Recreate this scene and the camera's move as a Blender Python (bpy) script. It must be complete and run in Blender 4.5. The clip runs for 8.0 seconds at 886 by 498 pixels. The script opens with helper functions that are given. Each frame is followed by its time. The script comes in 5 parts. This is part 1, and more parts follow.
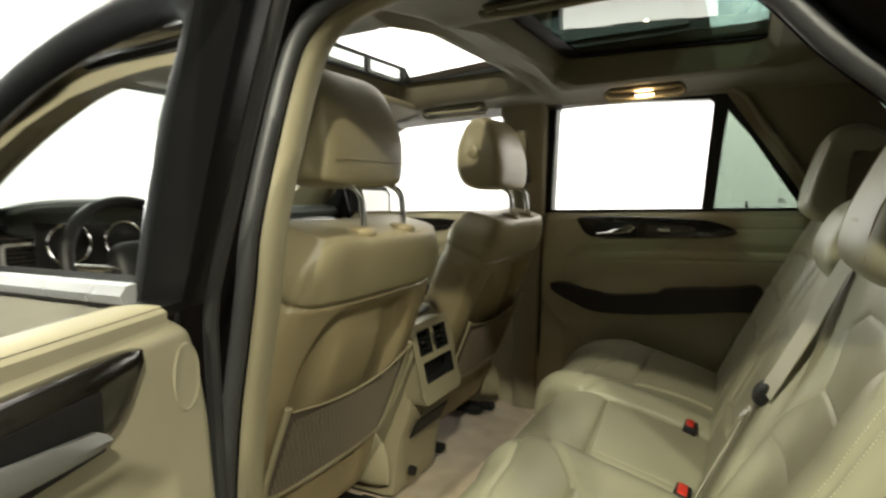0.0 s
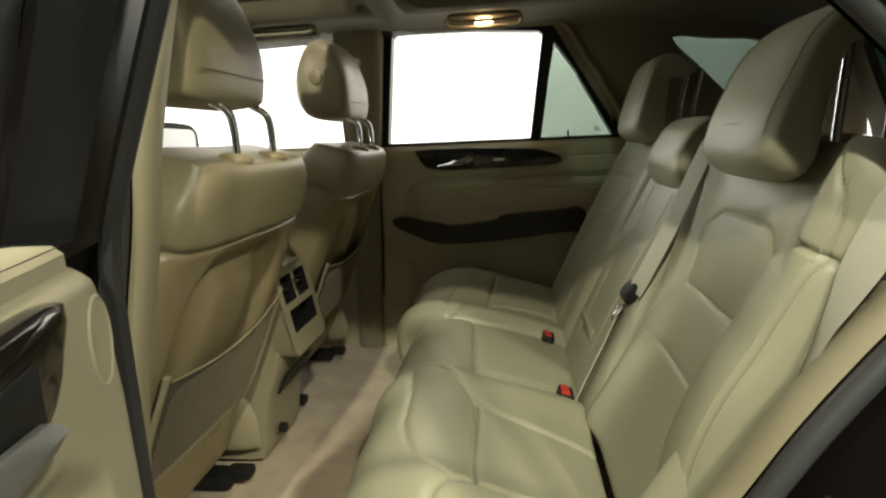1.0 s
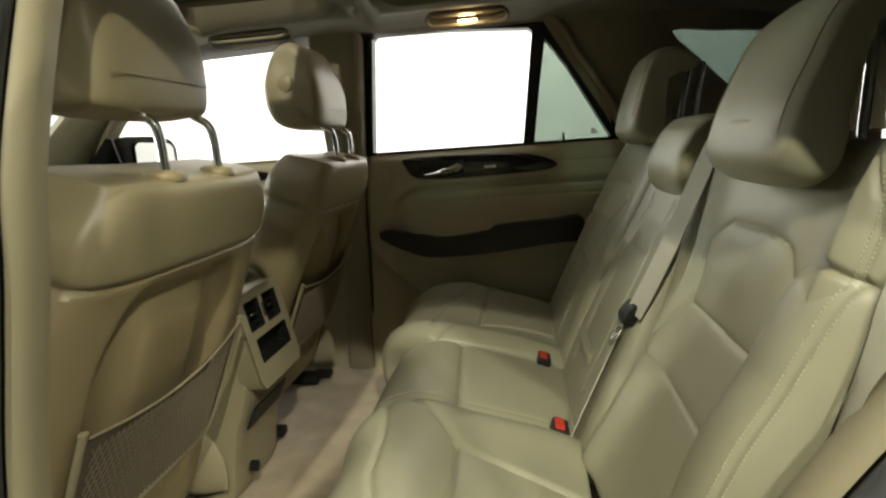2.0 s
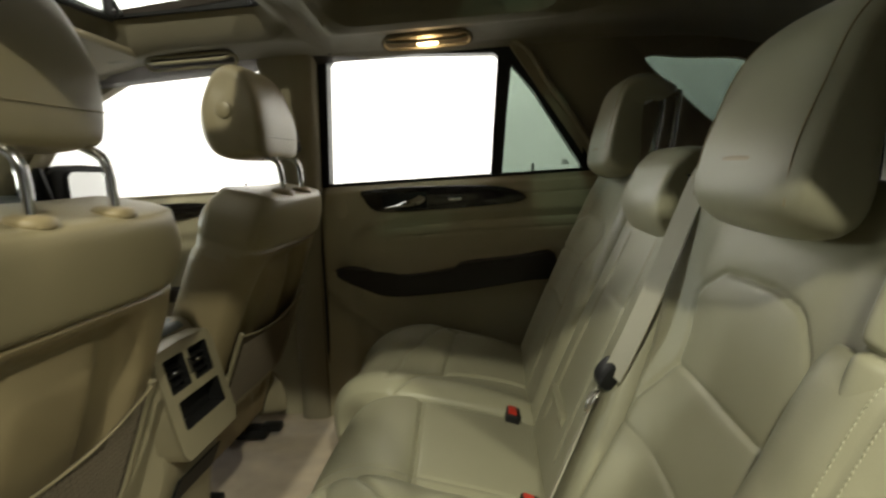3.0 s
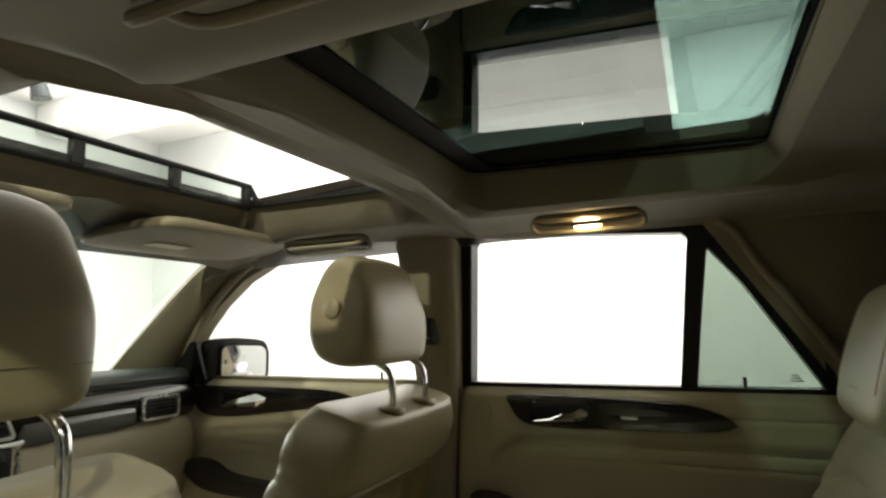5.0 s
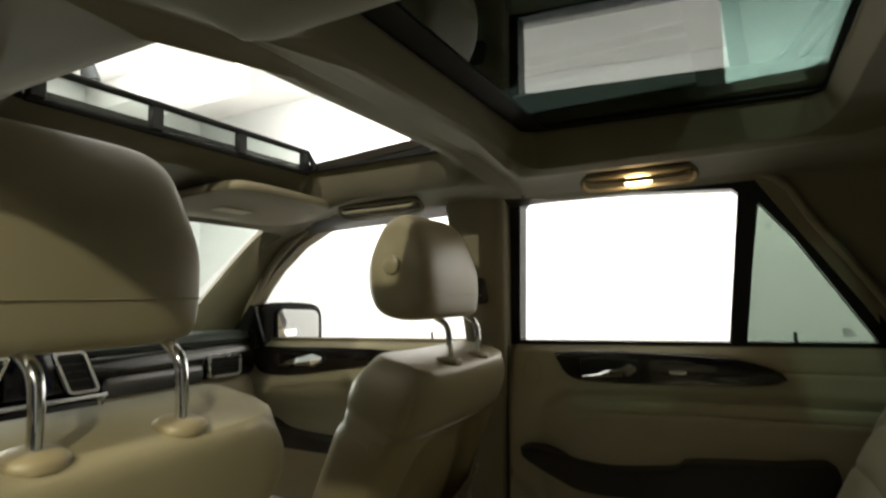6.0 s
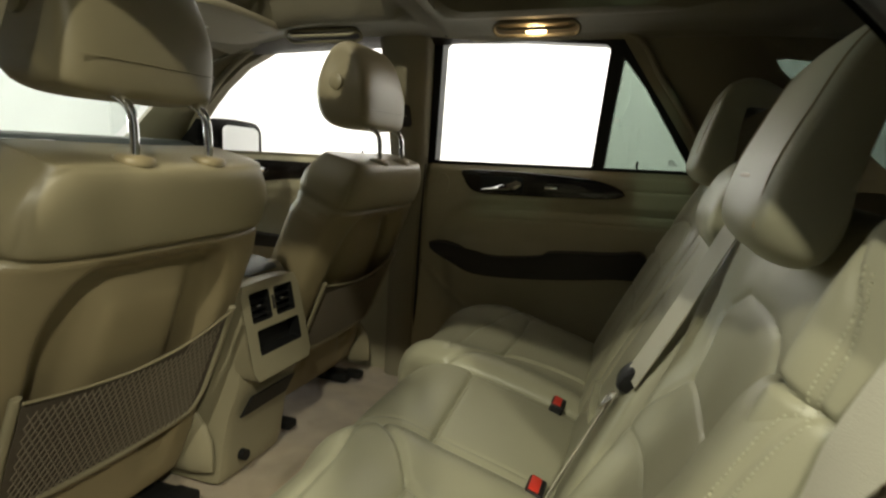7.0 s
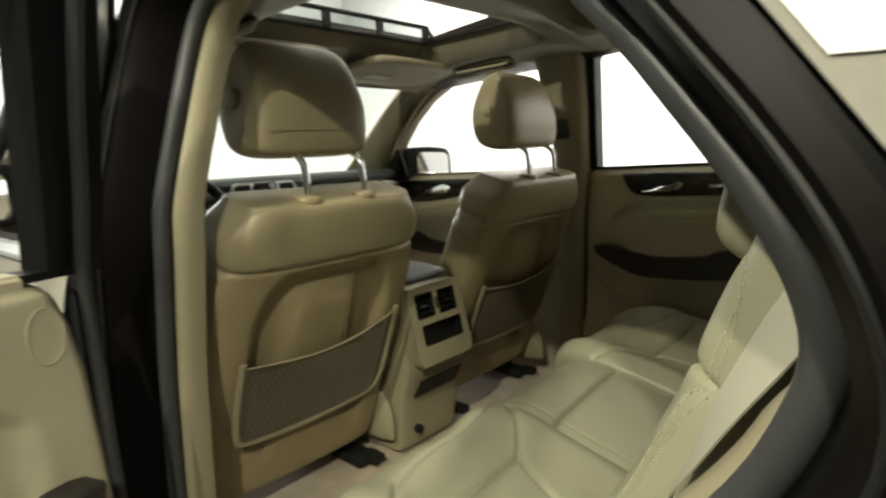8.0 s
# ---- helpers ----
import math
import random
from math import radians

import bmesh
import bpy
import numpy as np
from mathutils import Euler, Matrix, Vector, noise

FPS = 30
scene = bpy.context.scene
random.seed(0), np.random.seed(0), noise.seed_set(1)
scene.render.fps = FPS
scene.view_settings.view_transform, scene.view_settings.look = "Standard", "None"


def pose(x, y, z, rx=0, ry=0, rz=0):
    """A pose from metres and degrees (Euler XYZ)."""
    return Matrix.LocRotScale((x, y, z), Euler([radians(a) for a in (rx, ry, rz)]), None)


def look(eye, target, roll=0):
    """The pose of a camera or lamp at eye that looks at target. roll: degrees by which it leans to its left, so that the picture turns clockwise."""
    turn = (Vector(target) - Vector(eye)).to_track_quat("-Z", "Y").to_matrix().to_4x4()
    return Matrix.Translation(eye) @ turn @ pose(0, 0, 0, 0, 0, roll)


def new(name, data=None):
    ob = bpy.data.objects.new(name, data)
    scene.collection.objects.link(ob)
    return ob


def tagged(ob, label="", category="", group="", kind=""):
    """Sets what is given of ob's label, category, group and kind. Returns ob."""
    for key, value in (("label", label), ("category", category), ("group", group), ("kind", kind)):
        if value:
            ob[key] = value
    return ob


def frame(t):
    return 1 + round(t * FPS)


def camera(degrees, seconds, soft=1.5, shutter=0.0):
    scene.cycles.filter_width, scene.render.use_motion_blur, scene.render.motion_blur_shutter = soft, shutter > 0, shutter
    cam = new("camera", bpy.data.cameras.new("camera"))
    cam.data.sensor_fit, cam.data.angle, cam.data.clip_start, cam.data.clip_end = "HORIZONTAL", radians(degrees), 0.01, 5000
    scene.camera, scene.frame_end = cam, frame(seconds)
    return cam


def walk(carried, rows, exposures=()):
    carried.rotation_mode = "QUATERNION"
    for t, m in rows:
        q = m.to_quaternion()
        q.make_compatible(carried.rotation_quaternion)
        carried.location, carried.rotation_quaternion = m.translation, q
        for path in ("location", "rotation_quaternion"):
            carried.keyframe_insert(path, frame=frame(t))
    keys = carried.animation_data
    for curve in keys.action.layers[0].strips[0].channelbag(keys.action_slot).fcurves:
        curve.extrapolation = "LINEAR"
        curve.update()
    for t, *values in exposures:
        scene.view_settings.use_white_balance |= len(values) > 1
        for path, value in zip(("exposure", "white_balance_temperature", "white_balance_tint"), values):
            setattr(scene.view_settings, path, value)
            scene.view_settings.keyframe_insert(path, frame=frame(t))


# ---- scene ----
from mathutils.bvhtree import BVHTree

cam = camera(76.0, 8.0, 2.3, 0.3)
PATH = [
    (0, (0.657, -1.326, 1.387), (-0.287, 0.429, 1.21), -1.1),
    (0.5, (0.514, -1.295, 1.356), (-0.018, 0.611, 1.063), -0.4),
    (1, (0.452, -1.321, 1.345), (0.204, 0.627, 0.966), -2.5),
    (1.5, (0.432, -1.297, 1.33), (0.183, 0.64, 0.898), -3.1),
    (1.7, (0.459, -1.249, 1.341), (0.198, 0.694, 0.948), -3.5),
    (2.8, (0.526, -1.076, 1.346), (0.241, 0.878, 1.034), -4.6),
    (3, (0.524, -1.035, 1.355), (0.338, 0.938, 1.083), -3.8),
    (3.5, (0.548, -0.92, 1.359), (0.506, 1.063, 1.106), -3.3),
    (4, (0.594, -0.769, 1.421), (0.368, 1.218, 1.398), -2.4),
    (4.5, (0.597, -0.68, 1.477), (0.08, 1.245, 1.648), -2.1),
    (4.7, (0.589, -0.674, 1.495), (-0.067, 1.198, 1.736), -1.7),
    (5.8, (0.546, -0.705, 1.466), (-0.391, 1.045, 1.709), -0.6),
    (6, (0.55, -0.73, 1.453), (-0.371, 1.037, 1.632), -1.5),
    (6.5, (0.618, -0.897, 1.404), (-0.109, 0.964, 1.312), 0.0),
    (7, (0.69, -1.061, 1.355), (0.033, 0.799, 1.028), 2.5),
    (7.5, (0.803, -1.093, 1.35), (-0.103, 0.661, 1.029), 0.4),
    (8, (0.954, -1.098, 1.387), (-0.383, 0.358, 1.082), -3.3),
]
walk(cam, [(t, look(eye, target, roll)) for t, eye, target, roll in PATH], [(0.0, 0.2), (0.5, 0.08), (1.0, 0.0), (1.7, 0.0), (3.0, -0.2), (3.5, -0.3), (4.0, 0.04), (4.7, 0.08), (6.0, -0.28), (6.5, -0.38), (7.0, -0.27), (7.5, -0.16), (8.0, 0.02)])

# ---- light ----
world = bpy.data.worlds.new("studio_air")
scene.world = world
world.use_nodes = True
world.node_tree.nodes["Background"].inputs[0].default_value = (0.9, 0.95, 1.0, 1)
world.node_tree.nodes["Background"].inputs[1].default_value = 0.02
scene.view_settings.exposure = 0.0


def area_lamp(name, eye, target, w, h, watts, color=(1, 0.95, 0.86), spread=180):
    d = bpy.data.lights.new(name, "AREA")
    d.shape, d.size, d.size_y, d.energy, d.color, d.spread = "RECTANGLE", w, h, watts, color, radians(spread)
    ob = new(name, d)
    ob.matrix_world = look(eye, target)
    return ob


def spot_lamp(name, eye, target, watts, size, color, radius=0.05, blend=0.3):
    d = bpy.data.lights.new(name, "SPOT")
    d.energy, d.spot_size, d.color, d.shadow_soft_size, d.spot_blend = watts, radians(size), color, radius, blend
    ob = new(name, d)
    ob.matrix_world = look(eye, target)
    return ob


WARM = (0.97, 0.94, 0.73)
area_lamp("wall_wash_lamp", (-0.5, 3.2, 3.85), (-0.5, 4.6, 1.9), 10.0, 0.4, 420, spread=130)
area_lamp("front_wash_lamp", (-4.5, 0.0, 3.85), (-6.0, 0.0, 1.9), 8.0, 0.4, 90, (0.93, 1, 0.95), spread=130)
# unseen uplight, added to whiten the ceiling above the sunroof
area_lamp("ceiling_fill", (-5.6, 1.0, 2.7), (-3.4, 1.2, 4.0), 0.4, 5.0, 420, (1, 0.98, 0.93), spread=150)
area_lamp("rear_wash_lamp", (4.5, 1.0, 3.85), (6.0, 1.0, 1.9), 6.0, 0.4, 14, spread=130)
# a row of track spotlights along the ceiling on the side of the open door
spot_lamp("key_spot", (0.30, -2.9, 3.37), (0.2, 0.0, 0.9), 370, 60, WARM, 0.05)
spot_lamp("second_spot", (1.45, -2.9, 3.37), (0.1, -0.3, 1.0), 290, 60, WARM, 0.05)
spot_lamp("third_spot", (2.70, -2.9, 3.37), (0.13, -1.33, 0.92), 470, 32, WARM, 0.05, 0.6)


# ---- materials ----
def mat(name, color, rough=0.5, metal=0.0, bump=0.0, scale=200.0, vary=0.12, vscale=6.0, coat=0.0, sheen=0.0, spec=0.5, fabric=False):
    m = bpy.data.materials.new(name)
    m.use_nodes = True
    nt = m.node_tree
    b = nt.nodes["Principled BSDF"]
    b.inputs["Roughness"].default_value, b.inputs["Metallic"].default_value = rough, metal
    b.inputs["Coat Weight"].default_value, b.inputs["Sheen Weight"].default_value = coat, sheen
    b.inputs["Coat Roughness"].default_value = 0.04
    b.inputs["Specular IOR Level"].default_value = spec
    tc = nt.nodes.new("ShaderNodeTexCoord")
    big = nt.nodes.new("ShaderNodeTexNoise")
    big.inputs["Scale"].default_value, big.inputs["Detail"].default_value = vscale, 5
    fine = nt.nodes.new("ShaderNodeTexNoise")
    fine.inputs["Scale"].default_value, fine.inputs["Detail"].default_value = scale, 2
    mix = nt.nodes.new("ShaderNodeMix")
    mix.data_type = "FLOAT"
    mix.inputs[0].default_value = 0.35
    ramp = nt.nodes.new("ShaderNodeValToRGB")
    ramp.color_ramp.elements[0].position, ramp.color_ramp.elements[1].position = 0.3, 0.7
    lo = [c * (1 - vary) for c in color]
    hi = [min(1, c * (1 + vary)) for c in color]
    ramp.color_ramp.elements[0].color, ramp.color_ramp.elements[1].color = (*lo, 1), (*hi, 1)
    nt.links.new(tc.outputs["Object"], big.inputs["Vector"])
    nt.links.new(tc.outputs["Object"], fine.inputs["Vector"])
    nt.links.new(big.outputs[0], mix.inputs[2])
    nt.links.new(fine.outputs[0], mix.inputs[3])
    nt.links.new(mix.outputs[0], ramp.inputs[0])
    nt.links.new(ramp.outputs[0], b.inputs["Base Color"])
    if bump:
        src = fine
        if fabric:
            src = nt.nodes.new("ShaderNodeTexVoronoi")
            src.inputs["Scale"].default_value = scale
            nt.links.new(tc.outputs["Object"], src.inputs["Vector"])
        bp = nt.nodes.new("ShaderNodeBump")
        bp.inputs["Strength"].default_value, bp.inputs["Distance"].default_value = bump, 0.002
        nt.links.new(src.outputs[0], bp.inputs["Height"])
        nt.links.new(bp.outputs[0], b.inputs["Normal"])
    rr = nt.nodes.new("ShaderNodeMapRange")
    rr.inputs[3].default_value, rr.inputs[4].default_value = max(0, rough - 0.06), min(1, rough + 0.06)
    nt.links.new(big.outputs[0], rr.inputs[0])
    nt.links.new(rr.outputs[0], b.inputs["Roughness"])
    return m


def glass(name, tint, rough=0.0, gloss=0.035):
    """A thin pane: tinted see-through with a mirror-like gloss."""
    m = bpy.data.materials.new(name)
    m.use_nodes = True
    nt = m.node_tree
    nt.nodes.clear()
    out = nt.nodes.new("ShaderNodeOutputMaterial")
    t = nt.nodes.new("ShaderNodeBsdfTransparent")
    t.inputs[0].default_value = (*tint, 1)
    g = nt.nodes.new("ShaderNodeBsdfGlossy")
    g.inputs["Roughness"].default_value = rough
    lw = nt.nodes.new("ShaderNodeLayerWeight")
    lw.inputs[0].default_value = 0.5
    p = nt.nodes.new("ShaderNodeMath")
    p.operation = "POWER"
    p.inputs[1].default_value = 5
    f = nt.nodes.new("ShaderNodeMapRange")
    f.inputs[3].default_value, f.inputs[4].default_value = gloss, 0.9
    mx = nt.nodes.new("ShaderNodeMixShader")
    nt.links.new(lw.outputs["Facing"], p.inputs[0])
    nt.links.new(p.outputs[0], f.inputs[0])
    nt.links.new(f.outputs[0], mx.inputs[0])
    nt.links.new(t.outputs[0], mx.inputs[1])
    nt.links.new(g.outputs[0], mx.inputs[2])
    nt.links.new(mx.outputs[0], out.inputs[0])
    return m


def glow(name, color, strength):
    m = bpy.data.materials.new(name)
    m.use_nodes = True
    b = m.node_tree.nodes["Principled BSDF"]
    b.inputs["Emission Color"].default_value, b.inputs["Emission Strength"].default_value = (*color, 1), strength
    return m


LEATHER = mat("beige_leather", (0.285, 0.274, 0.19), 0.42, bump=0.09, scale=1100, vary=0.08, vscale=5, fabric=True, spec=0.45)
PIPING = mat("leather_piping", (0.46, 0.43, 0.31), 0.45, bump=0.2, scale=900, vary=0.06)
HARD = mat("beige_plastic", (0.275, 0.243, 0.157), 0.5, bump=0.12, scale=900, vary=0.06, vscale=4)
TRIM = mat("door_trim_leatherette", (0.375, 0.342, 0.235), 0.5, bump=0.08, scale=1100, vary=0.07, fabric=True)
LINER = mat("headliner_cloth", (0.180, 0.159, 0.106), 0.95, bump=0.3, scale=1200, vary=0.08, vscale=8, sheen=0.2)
PILLAR = mat("pillar_trim", (0.22, 0.194, 0.13), 0.75, bump=0.2, scale=1200, vary=0.06)
CARPET = mat("beige_carpet", (0.37, 0.29, 0.19), 1.0, bump=0.9, scale=500, vary=0.22, vscale=14, sheen=0.3)
WOOD = mat("dark_gloss_wood", (0.009, 0.007, 0.006), 0.2, vary=0.4, vscale=18, coat=0.6)
BLACK = mat("black_plastic", (0.010, 0.010, 0.010), 0.5, bump=0.1, scale=900, vary=0.2, spec=0.25)
DARK = mat("dark_brown_trim", (0.017, 0.014, 0.012), 0.55, bump=0.2, scale=900, vary=0.2)
RUBBER = mat("black_rubber", (0.018, 0.018, 0.018), 0.6, bump=0.1, scale=600, vary=0.2)
SEALGREY = mat("grey_rubber_seal", (0.042, 0.043, 0.045), 0.42, bump=0.15, scale=600, vary=0.2)
CHROME = mat("chrome", (0.82, 0.82, 0.83), 0.07, 1.0, vary=0.03)
SATIN = mat("satin_metal", (0.7, 0.69, 0.67), 0.25, 1.0, vary=0.04)
PAINT = mat("dark_brown_paint", (0.040, 0.032, 0.025), 0.34, 0.5, vary=0.1, vscale=3, coat=1.0)
BODY = mat("champagne_metallic_paint", (0.235, 0.222, 0.190), 0.55, 0.0, vary=0.08, vscale=3, spec=0.15)
JAMB = mat("dark_jamb_paint", (0.0055, 0.0045, 0.004), 0.4, 0.0, vary=0.2, vscale=3, spec=0.08)
SILVER = mat("brushed_silver", (0.80, 0.81, 0.83), 0.28, 0.75, vary=0.05)
SEATTAN = mat("tan_seat_leather", (0.265, 0.226, 0.136), 0.42, bump=0.07, scale=1100, vary=0.07, vscale=5, fabric=True)
SHELL = mat("tan_seat_shell", (0.255, 0.205, 0.115), 0.45, bump=0.12, scale=900, vary=0.06, vscale=4)
VISOR = mat("beige_visor_vinyl", (0.22, 0.19, 0.125), 0.7, bump=0.15, scale=1000, vary=0.05)
THREAD = mat("seat_thread", (0.40, 0.382, 0.27), 0.6, vary=0.05)
PLAINWHITE = mat("plain_white", (0.82, 0.82, 0.80), 0.4, vary=0.05, vscale=14)
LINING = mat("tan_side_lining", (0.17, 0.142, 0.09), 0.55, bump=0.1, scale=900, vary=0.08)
FRAME = mat("black_frame_trim", (0.007, 0.007, 0.0075), 0.35, vary=0.15, spec=0.15)
GLOSS = mat("grey_gloss_strip", (0.10, 0.098, 0.10), 0.14, vary=0.1, coat=1.0)
GREYMETAL = mat("grey_satin_handle", (0.20, 0.20, 0.195), 0.4, 0.5, vary=0.05)
DASH = mat("dark_dash_pad", (0.055, 0.066, 0.06), 0.5, bump=0.25, scale=800, vary=0.15)
WEB = mat("belt_webbing", (0.40, 0.382, 0.305), 0.7, bump=0.4, scale=900, vary=0.06)
NET = mat("net_thread", (0.20, 0.165, 0.115), 0.8, vary=0.1)
NETCLOTH = mat("pocket_cloth", (0.085, 0.068, 0.047), 0.95, bump=0.5, scale=700, vary=0.15)
RED = mat("red_plastic", (0.55, 0.035, 0.02), 0.35, vary=0.08)
WHITE = mat("white_wall_paint", (0.82, 0.83, 0.82), 0.85, vary=0.03, vscale=1.5)
PALEFLOOR = mat("pale_floor_paint", (0.46, 0.46, 0.45), 0.6, bump=0.1, scale=40, vary=0.08, vscale=2)
CEIL = mat("ceiling_paint", (0.84, 0.83, 0.80), 0.9, vary=0.04, vscale=1.2)
CONCRETE = mat("grey_floor_paint", (0.07, 0.07, 0.068), 0.4, bump=0.1, scale=40, vary=0.1, vscale=2)
BACKWALL = mat("dark_wall_cloth", (0.035, 0.032, 0.03), 0.8, vary=0.1, vscale=1.2)
MIRROR = mat("mirror_glass", (0.9, 0.9, 0.9), 0.0, 1.0, vary=0.01)
SCREEN = mat("dark_screen", (0.008, 0.009, 0.02), 0.12, vary=0.2)
CLEAR = glass("clear_glass", (0.86, 0.92, 0.88))
PRIVACY = glass("privacy_glass", (0.37, 0.42, 0.385))
ROOFGLASS = glass("tinted_roof_glass", (0.37, 0.47, 0.45), gloss=0.17)
CARGOGLASS = glass("cargo_privacy_glass", (0.21, 0.245, 0.225))
SLIDGLASS = glass("second_roof_glass", (0.05, 0.07, 0.065))
TAILGLASS = glass("dark_tail_glass", (0.06, 0.085, 0.075))
DOMELENS = glow("dome_lamp_lens", (1.0, 0.98, 0.92), 0.6)
BULB = glow("warm_bulb", (1.0, 0.72, 0.38), 14)


# ---- modelling helpers ----
def thing(name, at, label, category, group="", kind=""):
    ob = new(name)
    ob.location = at
    ob.empty_display_size = 0.05
    return tagged(ob, label, category, group, kind)


def hang(ob, parent):
    ob.parent = parent
    if parent.parent is None and parent.data is None:
        ob.matrix_parent_inverse = Matrix.Translation(parent.location).inverted()
    return ob


def part(name, bm, material, parent=None, label="", smooth=True, angle=40):
    bmesh.ops.recalc_face_normals(bm, faces=bm.faces[:])
    me = bpy.data.meshes.new(name)
    bm.to_mesh(me)
    bm.free()
    me.materials.append(material)
    if smooth:
        me.polygons.foreach_set("use_smooth", [True] * len(me.polygons))
        me.set_sharp_from_angle(angle=radians(angle))
    ob = new(name, me)
    if label:
        ob["label"] = label
    if parent:
        hang(ob, parent)
    return ob


def moved(bm, tf):
    for v in bm.verts:
        v.co = Vector(tf(v.co))
    return bm


def merge(*bms):
    out = bmesh.new()
    for b in bms:
        me = bpy.data.meshes.new("tmp")
        b.to_mesh(me)
        b.free()
        out.from_mesh(me)
        bpy.data.meshes.remove(me)
    return out


def rbox(x0, x1, y0, y1, z0, z1, r=0.005, seg=2):
    bm = bmesh.new()
    bmesh.ops.create_cube(bm, size=1)
    for v in bm.verts:
        v.co = Vector(((x0 + x1) / 2 + v.co.x * (x1 - x0), (y0 + y1) / 2 + v.co.y * (y1 - y0), (z0 + z1) / 2 + v.co.z * (z1 - z0)))
    r = min(r, 0.45 * min(abs(x1 - x0), abs(y1 - y0), abs(z1 - z0)))
    if r > 0:
        bmesh.ops.bevel(bm, geom=bm.edges[:], offset=r, segments=seg, profile=0.5, affect="EDGES")
    return bm


def spline(pts, n, closed=False):
    """n points along a Catmull-Rom curve through pts, evenly by length."""
    p = np.array(pts, float)
    k = len(p)
    idx = range(k if closed else k - 1)
    out = []
    for i in idx:
        if closed:
            a, b, c, d = p[(i - 1) % k], p[i], p[(i + 1) % k], p[(i + 2) % k]
        else:
            a, b, c, d = p[max(i - 1, 0)], p[i], p[i + 1], p[min(i + 2, k - 1)]
        for t in np.linspace(0, 1, 16, endpoint=False):
            out.append(0.5 * (2 * b + (c - a) * t + (2 * a - 5 * b + 4 * c - d) * t * t + (3 * b - a - 3 * c + d) * t ** 3))
    out.append(p[0] if closed else p[-1])
    out = np.array(out)
    s = np.r_[0, np.cumsum(np.linalg.norm(np.diff(out, axis=0), axis=1))]
    q = np.linspace(0, s[-1], n + 1)[:-1] if closed else np.linspace(0, s[-1], n)
    return np.stack([np.interp(q, s, out[:, j]) for j in range(out.shape[1])], 1)


def tube(pts, r, n=10, closed=False, flat=1.0, up=(0, 0, 1), cap=True):
    """A round (or, with flat, elliptic) rod along pts; up gives the axis along which it is flattened."""
    p = [Vector(q) for q in pts]
    bm = bmesh.new()
    rings = []
    k = len(p)
    for i in range(k):
        a = p[i - 1] if (i or closed) else p[0]
        b = p[(i + 1) % k] if (i < k - 1 or closed) else p[-1]
        d = (b - a).normalized()
        u = Vector(up) - d * d.dot(Vector(up))
        if u.length < 1e-3:
            u = Vector((1, 0.01, 0)) - d * d.dot(Vector((1, 0.01, 0)))
        u.normalize()
        w = d.cross(u)
        rr = r[i] if isinstance(r, (list, tuple)) else r
        rings.append([bm.verts.new(p[i] + w * math.cos(2 * math.pi * j / n) * rr + u * math.sin(2 * math.pi * j / n) * rr * flat) for j in range(n)])
    for i in range(k if closed else k - 1):
        a, b = rings[i], rings[(i + 1) % k]
        for j in range(n):
            bm.faces.new((a[j], a[(j + 1) % n], b[(j + 1) % n], b[j]))
    if cap and not closed:
        bm.faces.new(rings[0])
        bm.faces.new(rings[-1])
    return bm


def loft(loops, cap=True, closed=True):
    bm = bmesh.new()
    rings = [[bm.verts.new(Vector(p)) for p in lp] for lp in loops]
    n = len(rings[0])
    for a, b in zip(rings, rings[1:]):
        for j in range(n if closed else n - 1):
            bm.faces.new((a[j], a[(j + 1) % n], b[(j + 1) % n], b[j]))
    if cap and closed:
        bm.faces.new(rings[0])
        bm.faces.new(rings[-1])
    return bm


def slab(outer, holes, to3d, thick, bevel=0.0):
    """A sheet with holes: outlines in two coordinates, mapped by to3d, with a thickness along the vector thick."""
    bm = bmesh.new()
    edges = []
    for lp in (outer, *holes):
        vs = [bm.verts.new((a, b, 0)) for a, b in lp]
        edges += [bm.edges.new((vs[i], vs[(i + 1) % len(vs)])) for i in range(len(vs))]
    bmesh.ops.triangle_fill(bm, use_beauty=True, use_dissolve=False, edges=edges)
    for v in bm.verts:
        v.co = Vector(to3d(v.co.x, v.co.y))
    ret = bmesh.ops.extrude_face_region(bm, geom=bm.faces[:])
    for g in ret["geom"]:
        if isinstance(g, bmesh.types.BMVert):
            g.co += Vector(thick)
    return bm


def ring_sheet(inner, outer, to3d, steps=6):
    """A sheet between two outlines with the same number of points."""
    bm = bmesh.new()
    rows = []
    for s in np.linspace(0, 1, steps + 1):
        rows.append([bm.verts.new(Vector(to3d(*(np.array(a) * (1 - s) + np.array(b) * s)))) for a, b in zip(inner, outer)])
    n = len(rows[0])
    for a, b in zip(rows, rows[1:]):
        for j in range(n):
            bm.faces.new((a[j], a[(j + 1) % n], b[(j + 1) % n], b[j]))
    return bm


def thicken(bm, d):
    bmesh.ops.recalc_face_normals(bm, faces=bm.faces[:])
    bmesh.ops.solidify(bm, geom=bm.faces[:], thickness=d)
    return bm


def rounded(x0, x1, y0, y1, r, n=6):
    out = []
    for cx, cy, a0 in ((x1 - r, y1 - r, 0), (x0 + r, y1 - r, 90), (x0 + r, y0 + r, 180), (x1 - r, y0 + r, 270)):
        for k in range(n + 1):
            a = radians(a0 + 90 * k / n)
            out.append((cx + r * math.cos(a), cy + r * math.sin(a)))
    return out


